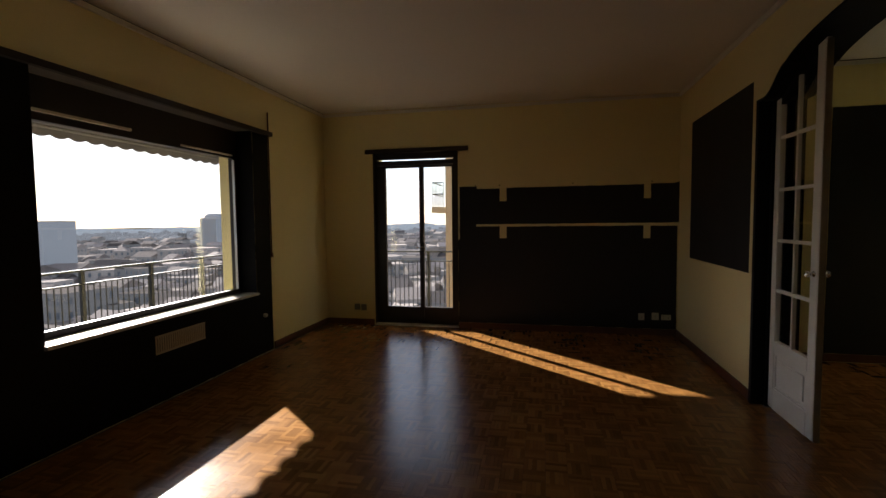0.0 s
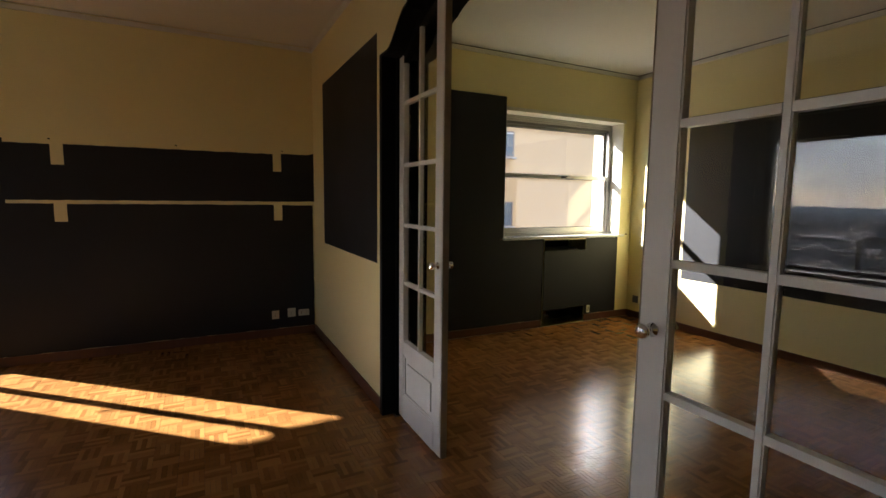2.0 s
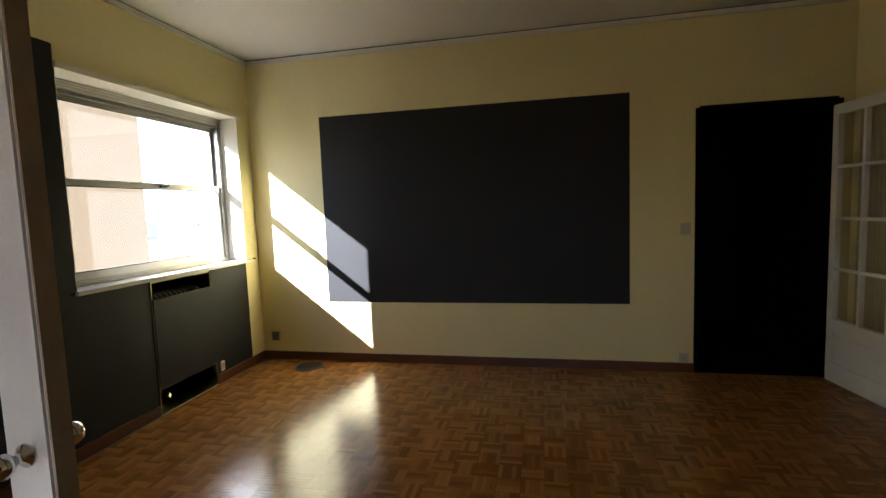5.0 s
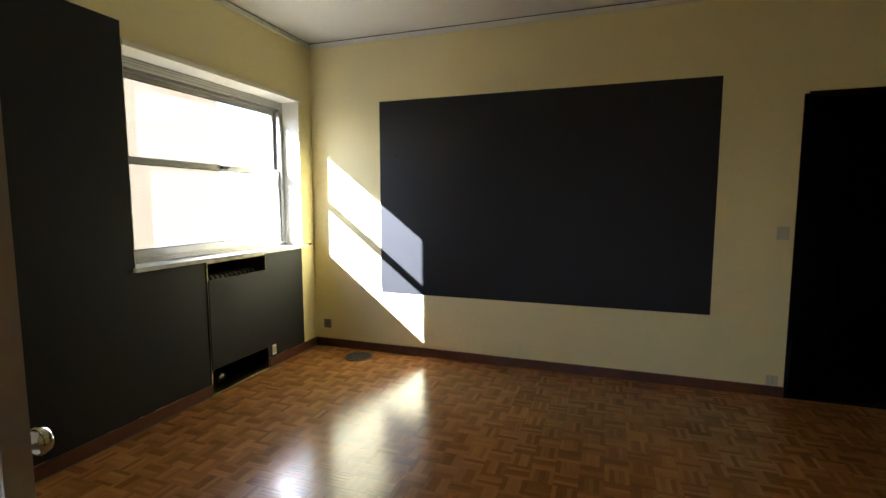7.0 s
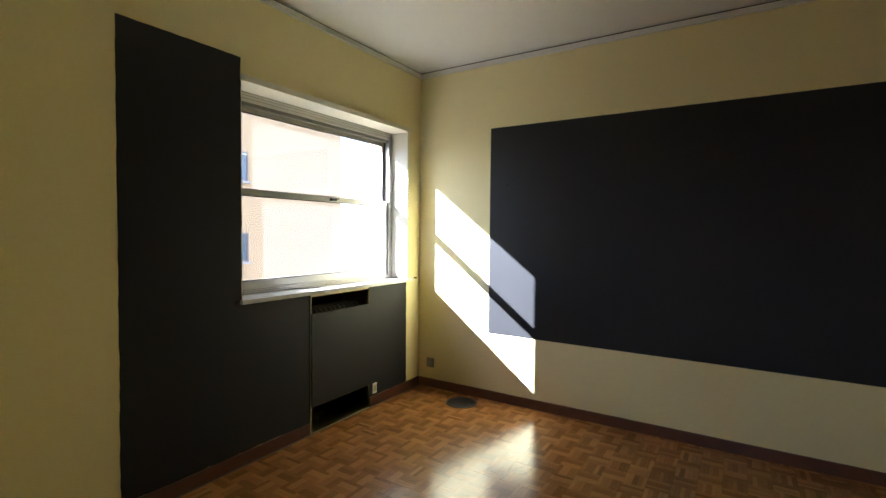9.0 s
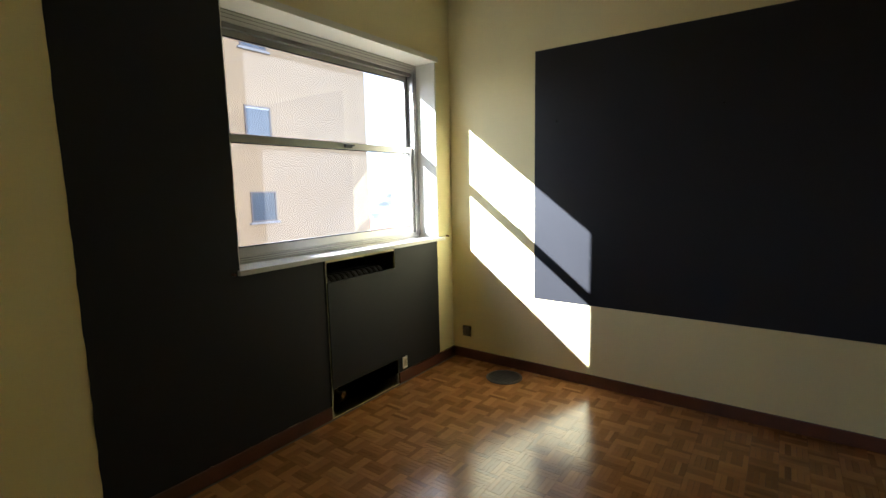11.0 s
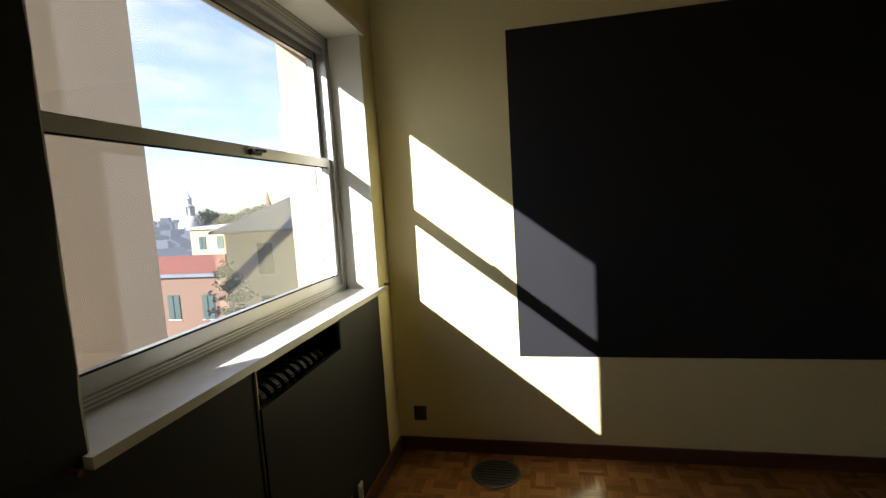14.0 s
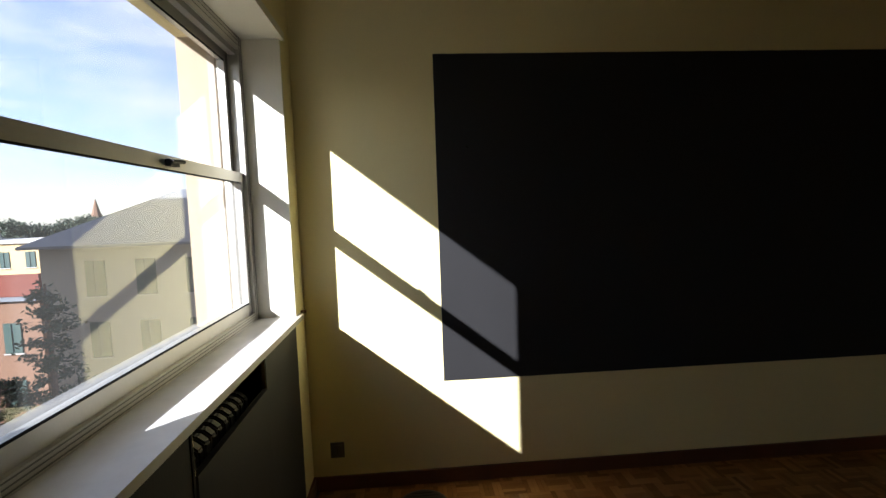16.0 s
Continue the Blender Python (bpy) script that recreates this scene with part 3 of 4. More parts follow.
arch_leaf(3.545, OPEN_Y1 - 0.050)
arch_leaf(2.288, OPEN_Y0 + 0.050)

# ---- sash window of the small room ----
def sash_window():
    w = thing("window_2", (4.51, 5.76, 1.03), "aluminium vertical sash window with two panes", "window", kind="structure")
    x0, x1, y0, y1 = 3.68, 5.377, 5.725, 5.825
    part("window_frame", boxes((x0, y0, 1.03, x0 + 0.06, y1, 2.375)), ALU, w, bevel=0.004)
    part("window_frame", boxes((x1 - 0.055, y0, 1.03, x1, y1, 2.375)), ALU, w, bevel=0.004)
    part("window_frame", boxes((x0 + 0.06, y0, 2.30, x1 - 0.055, y1, 2.375)), ALU, w, bevel=0.004)
    part("window_frame", boxes((x0 + 0.06, y0, 1.03, x1 - 0.055, y1, 1.068)), ALU, w, bevel=0.004)
    part("guide_rail", boxes((x0 + 0.06, y0 + 0.012, 2.275, x1 - 0.055, y0 + 0.04, 2.30)), GREY_PLASTIC, w, bevel=0.002)
    part("guide_rail", boxes((x1 - 0.068, y0 + 0.05, 1.07, x1 - 0.055, y0 + 0.065, 2.30)), GREY_PLASTIC, w, bevel=0.002)
    for name, z0, z1, yy, lo, hi in (("lower_sash", 1.068, 1.735, y0 + 0.015, 0.055, 0.045), ("upper_sash", 1.70, 2.29, y0 + 0.055, 0.03, 0.045)):
        s = part(name, boxes((x0 + 0.06, yy, z0, x0 + 0.105, yy + 0.03, z1), (x1 - 0.09, yy, z0, x1 - 0.057, yy + 0.03, z1), (x0 + 0.105, yy, z0, x1 - 0.09, yy + 0.03, z0 + lo), (x0 + 0.105, yy, z1 - hi, x1 - 0.09, yy + 0.03, z1)), ALU, w)
        part("pane", boxes((x0 + 0.105, yy + 0.013, z0 + lo, x1 - 0.09, yy + 0.018, z1 - hi)), GLASS_DUSTY, s)
    # Dark strips laid on the frame paint the shade of its grooves.
    for z in (1.036, 1.048, 1.060):
        part("groove_shade", boxes((x0 + 0.06, y0 - 0.0015, z, x1 - 0.055, y0 + 0.002, z + 0.003)), GREY_PLASTIC, w)
    for z in (2.318, 2.338, 2.355):
        part("groove_shade", boxes((x0 + 0.06, y0 - 0.0015, z, x1 - 0.055, y0 + 0.002, z + 0.003)), GREY_PLASTIC, w)
    for x in (x1 - 0.040, x1 - 0.018, x0 + 0.02, x0 + 0.042):
        part("groove_shade", boxes((x, y0 - 0.0015, 1.03, x + 0.003, y0 + 0.002, 2.36)), GREY_PLASTIC, w)
    for z, yy in ((1.1225, y0 + 0.0135), (1.688, y0 + 0.0135), (1.7305, y0 + 0.0535), (2.243, y0 + 0.0535)):
        part("gasket", boxes((x0 + 0.105, yy, z - 0.004, x1 - 0.09, yy + 0.004, z + 0.002)), BLACK, w)
    latch = bmesh.new()
    box(latch, 4.60, y0 - 0.004, 1.700, 4.66, y0 + 0.014, 1.722)
    tube(latch, (4.60, y0 - 0.008, 1.714), (4.67, y0 - 0.014, 1.717), 0.006)
    part("latch", latch, IRON, w, "dark metal sash latch")
    part("window_sill", boxes((x0 - 0.012, N2 - 0.028, 1.004, x1 + 0.07, y0, 1.03)), MARBLE, w, "worn white marble sill", bevel=0.004)
    part("jamb_lining", boxes((x1 - 0.006, N2 - 0.004, 1.03, x1 + 0.012, y0, 2.372)), CREAM, w, "cream painted reveal")
    part("jamb_lining", boxes((x0 - 0.012, N2 - 0.001, 1.03, x0 + 0.006, y0, 2.372)), CREAM, w, "cream painted reveal")
    part("lintel_board", boxes((x0 - 0.004, N2 - 0.022, 2.362, x1 + 0.02, y0, 2.40)), CREAM, w, "cream painted board over the window", bevel=0.004)
    part("outer_sill", boxes((x0 - 0.05, y1, 0.97, x1 + 0.05, NO2 + 0.04, 1.005)), ZINC, w)
    part("outer_reveal", boxes((x1 - 0.006, y1, 1.005, x1 + 0.004, NO2 + 0.002, 2.375)), REVEAL, w, "beige rendered outer reveal")
    part("shutter_guide", boxes((x1 - 0.03, y1 + 0.02, 1.03, x1, y1 + 0.05, 2.375)), EDGE_WOOD, w)


sash_window()

# niche with the radiator under the window
niche = thing("radiator_niche", (4.545, N2, 0.08), "charcoal painted cover over a radiator niche", "radiator cover")
part("cover_panel", boxes((4.236, N2 - 0.008, 0.185, 4.853, N2 + 0.012, 0.862)), DARK, niche, bevel=0.003)
# Raised black strip stands in for the shaded groove beside the cover.
part("edge_strip", boxes((4.214, N2 - 0.006, 0.079, 4.226, N2 + 0.02, 1.0)), BLACK, niche)
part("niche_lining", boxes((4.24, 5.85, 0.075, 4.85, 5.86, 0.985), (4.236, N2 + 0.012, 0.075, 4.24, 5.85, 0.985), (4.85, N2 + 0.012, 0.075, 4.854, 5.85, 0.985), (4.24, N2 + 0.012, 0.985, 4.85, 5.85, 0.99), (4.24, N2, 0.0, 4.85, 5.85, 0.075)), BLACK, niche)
rad = thing("radiator", (4.545, 5.68, 0.15), "old beige column radiator inside its niche", "radiator")
for i in range(11):
    x = 4.275 + i * 0.048
    bm = bmesh.new()
    prism(bm, [(5.60, 0.17), (5.63, 0.15), (5.76, 0.15), (5.79, 0.17), (5.79, 0.86), (5.76, 0.885), (5.63, 0.885), (5.60, 0.86)], "x", x, x + 0.036)
    part("column", bm, RADIATOR, rad, bevel=0.006)
valve2 = tube(bmesh.new(), (4.33, 5.57, 0.11), (4.33, 5.64, 0.11), 0.012)
tube(valve2, (4.33, 5.56, 0.11), (4.33, 5.575, 0.11), 0.02)
tube(valve2, (4.33, 5.62, 0.076), (4.33, 5.62, 0.16), 0.009)
part("valve", valve2, CHROME, rad)

# ---- sockets and switches ----
def plate(name, axis, w, sign, u, z, wide, high, mat, label, category, keys=2):
    """A wall plate with its inserts on the wall at w, on the side that sign gives."""
    def b(u0, z0, u1, z1, d0, d1):
        a, c = sorted((w + sign * d0, w + sign * d1))
        return (a, u0, z0, c, u1, z1) if axis == "x" else (u0, a, z0, u1, c, z1)
    at = (w, u, z - high / 2) if axis == "x" else (u, w, z - high / 2)
    p = thing(name, at, label, category)
    part("plate", boxes(b(u - wide / 2, z - high / 2, u + wide / 2, z + high / 2, 0.0, 0.008)), mat, p, bevel=0.002)
    for i in range(keys):
        c = u - wide / 2 + wide * (i + 0.5) / keys
        k = wide / keys * 0.36
        part("insert", boxes(b(c - k, z - high * 0.33, c + k, z + high * 0.33, 0.008, 0.011)), GREY_PLASTIC if mat is GREY_PLASTIC else PLASTIC, p, bevel=0.001)
        if category == "socket":
            for dz in (-0.011, 0.0, 0.011):
                part("hole", boxes(b(c - 0.0025, z + dz - 0.0025, c + 0.0025, z + dz + 0.0025, 0.0108, 0.0116)), BLACK, p)


plate("socket", "x", E, -1, 5.415, 0.228, 0.075, 0.085, GREY_PLASTIC, "grey power socket low on the yellow wall", "socket", 1)
plate("light_switch", "x", E, -1, 1.60, 1.215, 0.075, 0.095, PLASTIC, "ivory light switch beside the dark doorway", "switch", 2)
plate("socket", "x", E, -1, 1.605, 0.12, 0.075, 0.075, PLASTIC, "ivory power socket beside the dark doorway", "socket", 1)
plate("socket", "y", N1 - 0.003, -1, 1.45, 0.225, 0.07, 0.085, PLASTIC, "ivory power socket on the charcoal wall", "socket", 1)
plate("socket", "y", N1 - 0.003, -1, 1.61, 0.235, 0.08, 0.09, PLASTIC, "ivory power socket on the charcoal wall", "socket", 1)
plate("phone_socket", "y", N1 - 0.003, -1, 1.735, 0.225, 0.11, 0.065, PLASTIC, "wide ivory socket plate on the charcoal wall", "socket", 2)
plate("socket", "y", N1, -1, -2.30, 0.245, 0.085, 0.085, GREY_PLASTIC, "dull brown socket on the yellow wall", "socket", 1)
plate("socket", "y", N1, -1, -2.205, 0.24, 0.075, 0.085, GREY_PLASTIC, "dull brown socket on the yellow wall", "socket", 1)
plate("phone_socket", "y", N2 - 0.003, -1, 4.925, 0.14, 0.045, 0.085, WHITE, "small white socket box under the window", "socket", 1)

# ---- floor outlet, hook, holes ----
disc = thing("floor_grille", (5.37, 4.955, 0.0), "round dark metal grille in the parquet", "floor grille")
bm = bmesh.new()
turned(bm, [(0.135, -0.002), (0.135, 0.003), (0.125, 0.006), (0.002, 0.006)], (5.37, 4.955, 0.0), "z", 40)
part("plate", bm, WOOD_DARK, disc)
for i in range(9):
    x = 5.37 - 0.1 + i * 0.025
    k = math.sqrt(0.115 ** 2 - (x - 5.37) ** 2)
    part("slot_bar", boxes((x - 0.005, 4.955 - k, 0.006, x + 0.005, 4.955 + k, 0.0085)), IRON, disc)
hook = tube(bmesh.new(), (4.36, 4.25, H - 0.05), (4.36, 4.25, H), 0.004)
turned(hook, [(0.012, -0.006), (0.014, 0.0)], (4.36, 4.25, H), "z", 12)
tube(hook, (4.345, 4.25, H - 0.055), (4.378, 4.25, H - 0.045), 0.005)
solid("ceiling_hook", hook, IRON, "small bare wire hook in the ceiling", "hook")
for y, z in ((4.645, 1.862), (3.64, 1.87)):
    solid("nail", tube(bmesh.new(), (E - 0.012, y, z), (E - 0.002, y, z), 0.006, 8), BLACK, "small black plug in the charcoal wall", "nail", group="wall plugs")
for x, z in ((3.64, 1.015), (5.49, 1.03)):
    solid("nail", tube(bmesh.new(), (x, N2 - 0.03, z), (x, N2 - 0.002, z), 0.007, 8), SKIRT, "small rusty brown peg by the sill", "nail", group="sill pegs")
for x in (-0.62, -0.3, 0.62, 1.55):
    solid("nail", tube(bmesh.new(), (x, N1 - 0.012, 1.895), (x, N1 - 0.001, 1.895), 0.007, 8), BLACK, "small black plug where a shelf hung", "nail", group="shelf plugs")
crumb = bmesh.new()
rnd = random.Random(5)
for i in range(14):
    x, y, s = rnd.uniform(-2.6, -2.0), rnd.uniform(5.95, 6.3), rnd.uniform(0.006, 0.022)
    prism(crumb, [(x + s * math.cos(a) * rnd.uniform(0.6, 1.3), y + s * math.sin(a) * rnd.uniform(0.6, 1.3)) for a in (0, 1, 2.1, 3.2, 4.2, 5.2)], "z", 0.0005, 0.006)
solid("plaster_crumbs", crumb, EDGE_WOOD, "loose brown crumbs lying on the parquet", "debris", kind="stuff")

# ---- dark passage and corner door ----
# Black colour on walls and floor stands in for the passage's darkness.
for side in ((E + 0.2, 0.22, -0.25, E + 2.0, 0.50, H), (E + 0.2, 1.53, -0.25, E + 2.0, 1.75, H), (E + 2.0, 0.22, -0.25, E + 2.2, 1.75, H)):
    structure("wall_passage", boxes(side), BLACK, "passage wall painted black in place of unlit shade")
structure("floor_passage", boxes((E, 0.5, -0.25, E + 2.0, 1.53, -0.001)), BLACK, "passage floor painted black in place of unlit shade")
# The low last box is an added threshold, black to darken the doorway's foot.
structure("trim_doorway", boxes((E - 0.012, 0.50, 0.0, E + 0.2, 0.53, 2.185), (E - 0.012, 1.50, 0.0, E + 0.2, 1.53, 2.185), (E - 0.012, 0.53, 2.16, E + 0.2, 1.50, 2.20), (E - 0.01, 0.53, 0.0, E + 0.2, 1.50, 0.012)), BLACK, "black door frame with an added black threshold in place of shade")

corner = thing("glazed_door", (0, 0, 0), "white glazed door with twelve panes, slightly open", "door")
def corner_door():
    t, wide, high = 0.042, 0.86, 2.12
    x = lambda k: k
    part("stile", boxes((0, 0, 0.01, 0.055, t, high)), WHITE, corner, bevel=0.004)
    part("stile", boxes((wide - 0.10, 0, 0.01, wide, t, high)), WHITE, corner, bevel=0.004)
    part("rail", boxes((0.055, 0, high - 0.075, wide - 0.10, t, high)), WHITE, corner, bevel=0.004)
    part("rail", boxes((0.055, 0, 0.42, wide - 0.10, t, 0.50)), WHITE, corner, bevel=0.004)
    part("rail", boxes((0.055, 0, 0.01, wide - 0.10, t, 0.16)), WHITE, corner, bevel=0.004)
    part("panel", boxes((0.05, 0.012, 0.155, wide - 0.095, t - 0.012, 0.425)), WHITE, corner)
    part("raised_panel", boxes((0.10, 0.006, 0.20, wide - 0.145, t - 0.006, 0.38)), WHITE, corner, bevel=0.005)
    cols, rows = [0.055, 0.29, 0.525, wide - 0.10], [0.50, 0.89, 1.275, 1.66, high - 0.075]
    for c in cols[1:-1]:
        part("glazing_bar", boxes((c - 0.011, 0.004, 0.50, c + 0.011, t - 0.004, high - 0.075)), WHITE, corner, bevel=0.003)
    for r in rows[1:-1]:
        for a, b in zip(cols, cols[1:]):
            part("glazing_bar", boxes((a + (0.011 if a > 0.06 else 0), 0.004, r - 0.011, b - (0.011 if b < wide - 0.11 else 0), t - 0.004, r + 0.011)), WHITE, corner, bevel=0.003)
    for a, b in zip(cols, cols[1:]):
        for r, s in zip(rows, rows[1:]):
            part("pane", boxes((a + 0.008, 0.019, r + 0.008, b - 0.008, 0.023, s - 0.008)), GLASS, corner)
    h = bmesh.new()
    box(h, wide - 0.075, t, 0.96, wide - 0.04, t + 0.006, 1.16)
    tube(h, (wide - 0.057, t, 1.08), (wide - 0.057, t + 0.05, 1.08), 0.008)
    tube(h, (wide - 0.057, t + 0.05, 1.08), (wide - 0.18, t + 0.05, 1.08), 0.009)
    part("door_handle", h, IRON, corner, "dark lever handle")


corner_door()
corner.matrix_world = pose(5.50, 0.60, 0, 0, 0, 180 + 8)
folds = bmesh.new()
prism(folds, [(4.60 + 0.86 * i / 60, 0.435 + 0.012 * math.sin(i * 1.1) + 0.006 * math.sin(i * 2.7)) for i in range(61)] + [(5.46, 0.421), (4.60, 0.421)], "z", 0.12, 2.1)
solid("curtain", folds, CURTAIN, "pale greenish curtain hanging behind the glazed door", "curtain")

# ---- houses outside ----
GROUND_Z = -24.0


def house_window(parent, face, w, u, z, wide, high, kind):
    """A window of a house on the plane face = w that looks towards lower values."""
    def b(u0, z0, u1, z1, d0, d1):
        return (w - d1, u0, z0, w - d0, u1, z1) if face == "x" else (u0, w - d1, z0, u1, w - d0, z1)
    win = part("window", boxes(b(u - wide / 2, z, u + wide / 2, z + 0.06, 0.002, 0.05), b(u - wide / 2, z + high - 0.06, u + wide / 2, z + high, 0.002, 0.05), b(u - wide / 2, z + 0.06, u - wide / 2 + 0.06, z + high - 0.06, 0.002, 0.05), b(u + wide / 2 - 0.06, z + 0.06, u + wide / 2, z + high - 0.06, 0.002, 0.05)), TAUPE if kind != "shutters" else SHUTTER, parent)
    part("pane", boxes(b(u - wide / 2 + 0.06, z + 0.06, u + wide / 2 - 0.06, z + high - 0.06, 0.002, 0.02)), PANE_FAR, win)
    part("sill", boxes(b(u - wide / 2 - 0.1, z - 0.08, u + wide / 2 + 0.1, z, 0.002, 0.12)), STONE, win)
    if kind == "shutters":
        for s in (-1, 1):
            c = u + s * wide * 0.27
            part("shutter", boxes(b(c - wide * 0.22, z + 0.05, c + wide * 0.22, z + high - 0.05, 0.055, 0.09)), SHUTTER, win)
    if kind.startswith("blind"):
        part("blind", boxes(b(u - wide / 2 + 0.06, z + high * (1 - float(kind[5:])), u + wide / 2 - 0.06, z + high - 0.06, 0.022, 0.04)), BLIND, win)


def block(name, x0, y0, x1, y1, top, mat, label, roof="flat", rise=3.0, cap=STONE):
    h = thing(name, ((x0 + x1) / 2, (y0 + y1) / 2, GROUND_Z), label, "building")
    part("wall", boxes((x0, y0, GROUND_Z, x1, y1, top)), mat, h)
    if roof == "hip":
        o, bm = 0.8, bmesh.new()
        k = min(x1 - x0, y1 - y0) / 2
        lo = [bm.verts.new(p) for p in ((x0 - o, y0 - o, top), (x1 + o, y0 - o, top), (x1 + o, y1 + o, top), (x0 - o, y1 + o, top))]
        mx = (x0 + x1) / 2
        hi = [bm.verts.new((mx, y0 + k, top + rise)), bm.verts.new((mx, y1 - k, top + rise))]
        for f in ((lo[0], lo[1], hi[0]), (lo[1], lo[2], hi[1], hi[0]), (lo[2], lo[3], hi[1]), (lo[3], lo[0], hi[0], hi[1]), lo[::-1]):
            bm.faces.new(f)
        bmesh.ops.recalc_face_normals(bm, faces=bm.faces[:])
        part("roof", bm, SLATE, h)
        part("eave", boxes((x0 - o, y0 - o, top - 0.18, x1 + o, y1 + o, top - 0.004)), SLATE, h)
    else:
        part("roof", boxes((x0 - 0.3, y0 - 0.3, top, x1 + 0.3, y1 + 0.3, top + 0.35)), cap, h)
    return h


# The unseen rear is drawn out to y 46 to shade the villa.
peach = block("apartment_building", -3.86, 20.0, 19.25, 46.0, 17.0, PEACH, "tall peach rendered apartment building with small windows")
for z, k in ((-6.35, "blind0.3"), (-3.1, "blind0.9"), (0.17, "plain"), (3.43, "blind0.1"), (6.7, "blind0.6"), (9.95, "blind0.4")):
    house_window(peach, "y", 20.0, 13.4, z, 1.12, 1.18, k)
balcony = part("balcony", boxes((-4.45, 19.9, 1.78, -3.86, 22.0, 2.02)), PEACH, peach)
for z in (2.55, 3.05):
    part("rail", boxes((-4.42, 19.93, z, -3.9, 19.96, z + 0.04), (-4.42, 19.96, z, -4.39, 21.9, z + 0.04)), IRON, balcony)
for i in range(9):
    part("baluster", boxes((-4.415 + i * 0.06, 19.935, 2.02, -4.395 + i * 0.06, 19.955, 3.05)), IRON, balcony)

villa = block("house", 35.5, 9.0, 48.0, 29.0, 0.15, BUFF, "buff rendered house with green shutters and a slate hip roof", "hip", 3.8)
for y in (12.5, 16.0, 19.2, 22.4, 25.6):
    for z in (-3.3, -7.4, -11.5):
        house_window(villa, "x", 35.5, y, z, 1.25, 2.4, "shutters")
red = block("house", 38.5, 31.5, 54.0, 46.0, -3.8, TERRA, "terracotta rendered house with a red parapet and shutters", cap=SLATE)
part("parapet", boxes((38.15, 31.15, -3.45, 54.2, 31.5, -1.9), (38.15, 31.5, -3.45, 38.5, 46.3, -1.9)), BRICK_RED, red, "red painted parapet wall")
for y in (33.5, 37.0, 40.5, 44.0):
    for z in (-7.6, -11.8):
        house_window(red, "x", 38.5, y, z, 1.2, 2.2, "shutters")
for x in (41.0, 44.5, 48.0):
    for z in (-7.6, -11.8):
        house_window(red, "y", 31.5, x, z, 1.2, 2.2, "shutters")
ochre = block("house", 56.0, 41.0, 64.0, 49.3, -0.3, OCHRE, "ochre rendered house with green shutters")
for y in (42.5, 45.0, 47.6):
    house_window(ochre, "x", 56.0, y, -2.9, 1.0, 1.7, "shutters")
for x in (58.0, 61.0):
    house_window(ochre, "y", 41.0, x, -2.9, 1.0, 1.7, "shutters")

CX, CY = 233.5, 197.5
church = thing("church", (CX, CY, GROUND_Z), "pale church with a ribbed dome and a tall lantern", "church")
part("nave", boxes((CX - 10, CY - 8, GROUND_Z, CX + 16, CY + 12, -7.0)), STONE, church)
bm = bmesh.new()
turned(bm, [(6.4, -7.0), (6.4, -4.5), (6.1, -2.5), (5.0, -0.2), (3.6, 1.2), (2.3, 1.9)], (CX, CY, 0), "z", 20)
part("dome", bm, STONE, church, smooth=True)
bm = bmesh.new()
turned(bm, [(2.3, 1.9), (2.3, 6.6), (2.8, 6.8), (2.8, 7.3), (1.8, 7.5), (1.8, 10.8), (2.2, 11.0), (1.0, 12.8), (0.35, 14.2), (0.12, 18.0)], (CX, CY, 0), "z", 12)
lantern = part("lantern", bm, STONE, church)
for i in range(8):
    a = i * math.pi / 4
    part("column", tube(bmesh.new(), (CX + 2.5 * math.cos(a), CY + 2.5 * math.sin(a), 1.9), (CX + 2.5 * math.cos(a), CY + 2.5 * math.sin(a), 6.8), 0.3, 6), STONE, lantern)
tower2 = thing("church_tower", (215, 137, GROUND_Z), "slender pointed brick bell tower", "tower")
part("shaft", boxes((213, 135, GROUND_Z, 217, 139, 2.5)), TERRA, tower2)
bm = bmesh.new()
turned(bm, [(3.0, 2.5), (1.6, 6.0), (0.1, 12.0)], (215, 137, 0), "z", 8)
part("spire", bm, TERRA, tower2)

high = block("tower_block", -253.0, 309.0, -239.0, 323.0, 5.0, HAZE_STONE, "far round-topped office tower with haze put into its colour")
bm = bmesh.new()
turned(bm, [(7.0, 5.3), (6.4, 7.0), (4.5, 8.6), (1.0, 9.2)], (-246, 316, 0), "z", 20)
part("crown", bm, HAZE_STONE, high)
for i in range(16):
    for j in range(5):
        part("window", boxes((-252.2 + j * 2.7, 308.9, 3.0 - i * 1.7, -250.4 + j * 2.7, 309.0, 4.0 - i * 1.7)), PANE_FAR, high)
block("apartment_building", -215.0, 140.0, -190.0, 160.0, 2.6, HAZE_STONE, "broad buff apartment block far off, haze put into its colour")


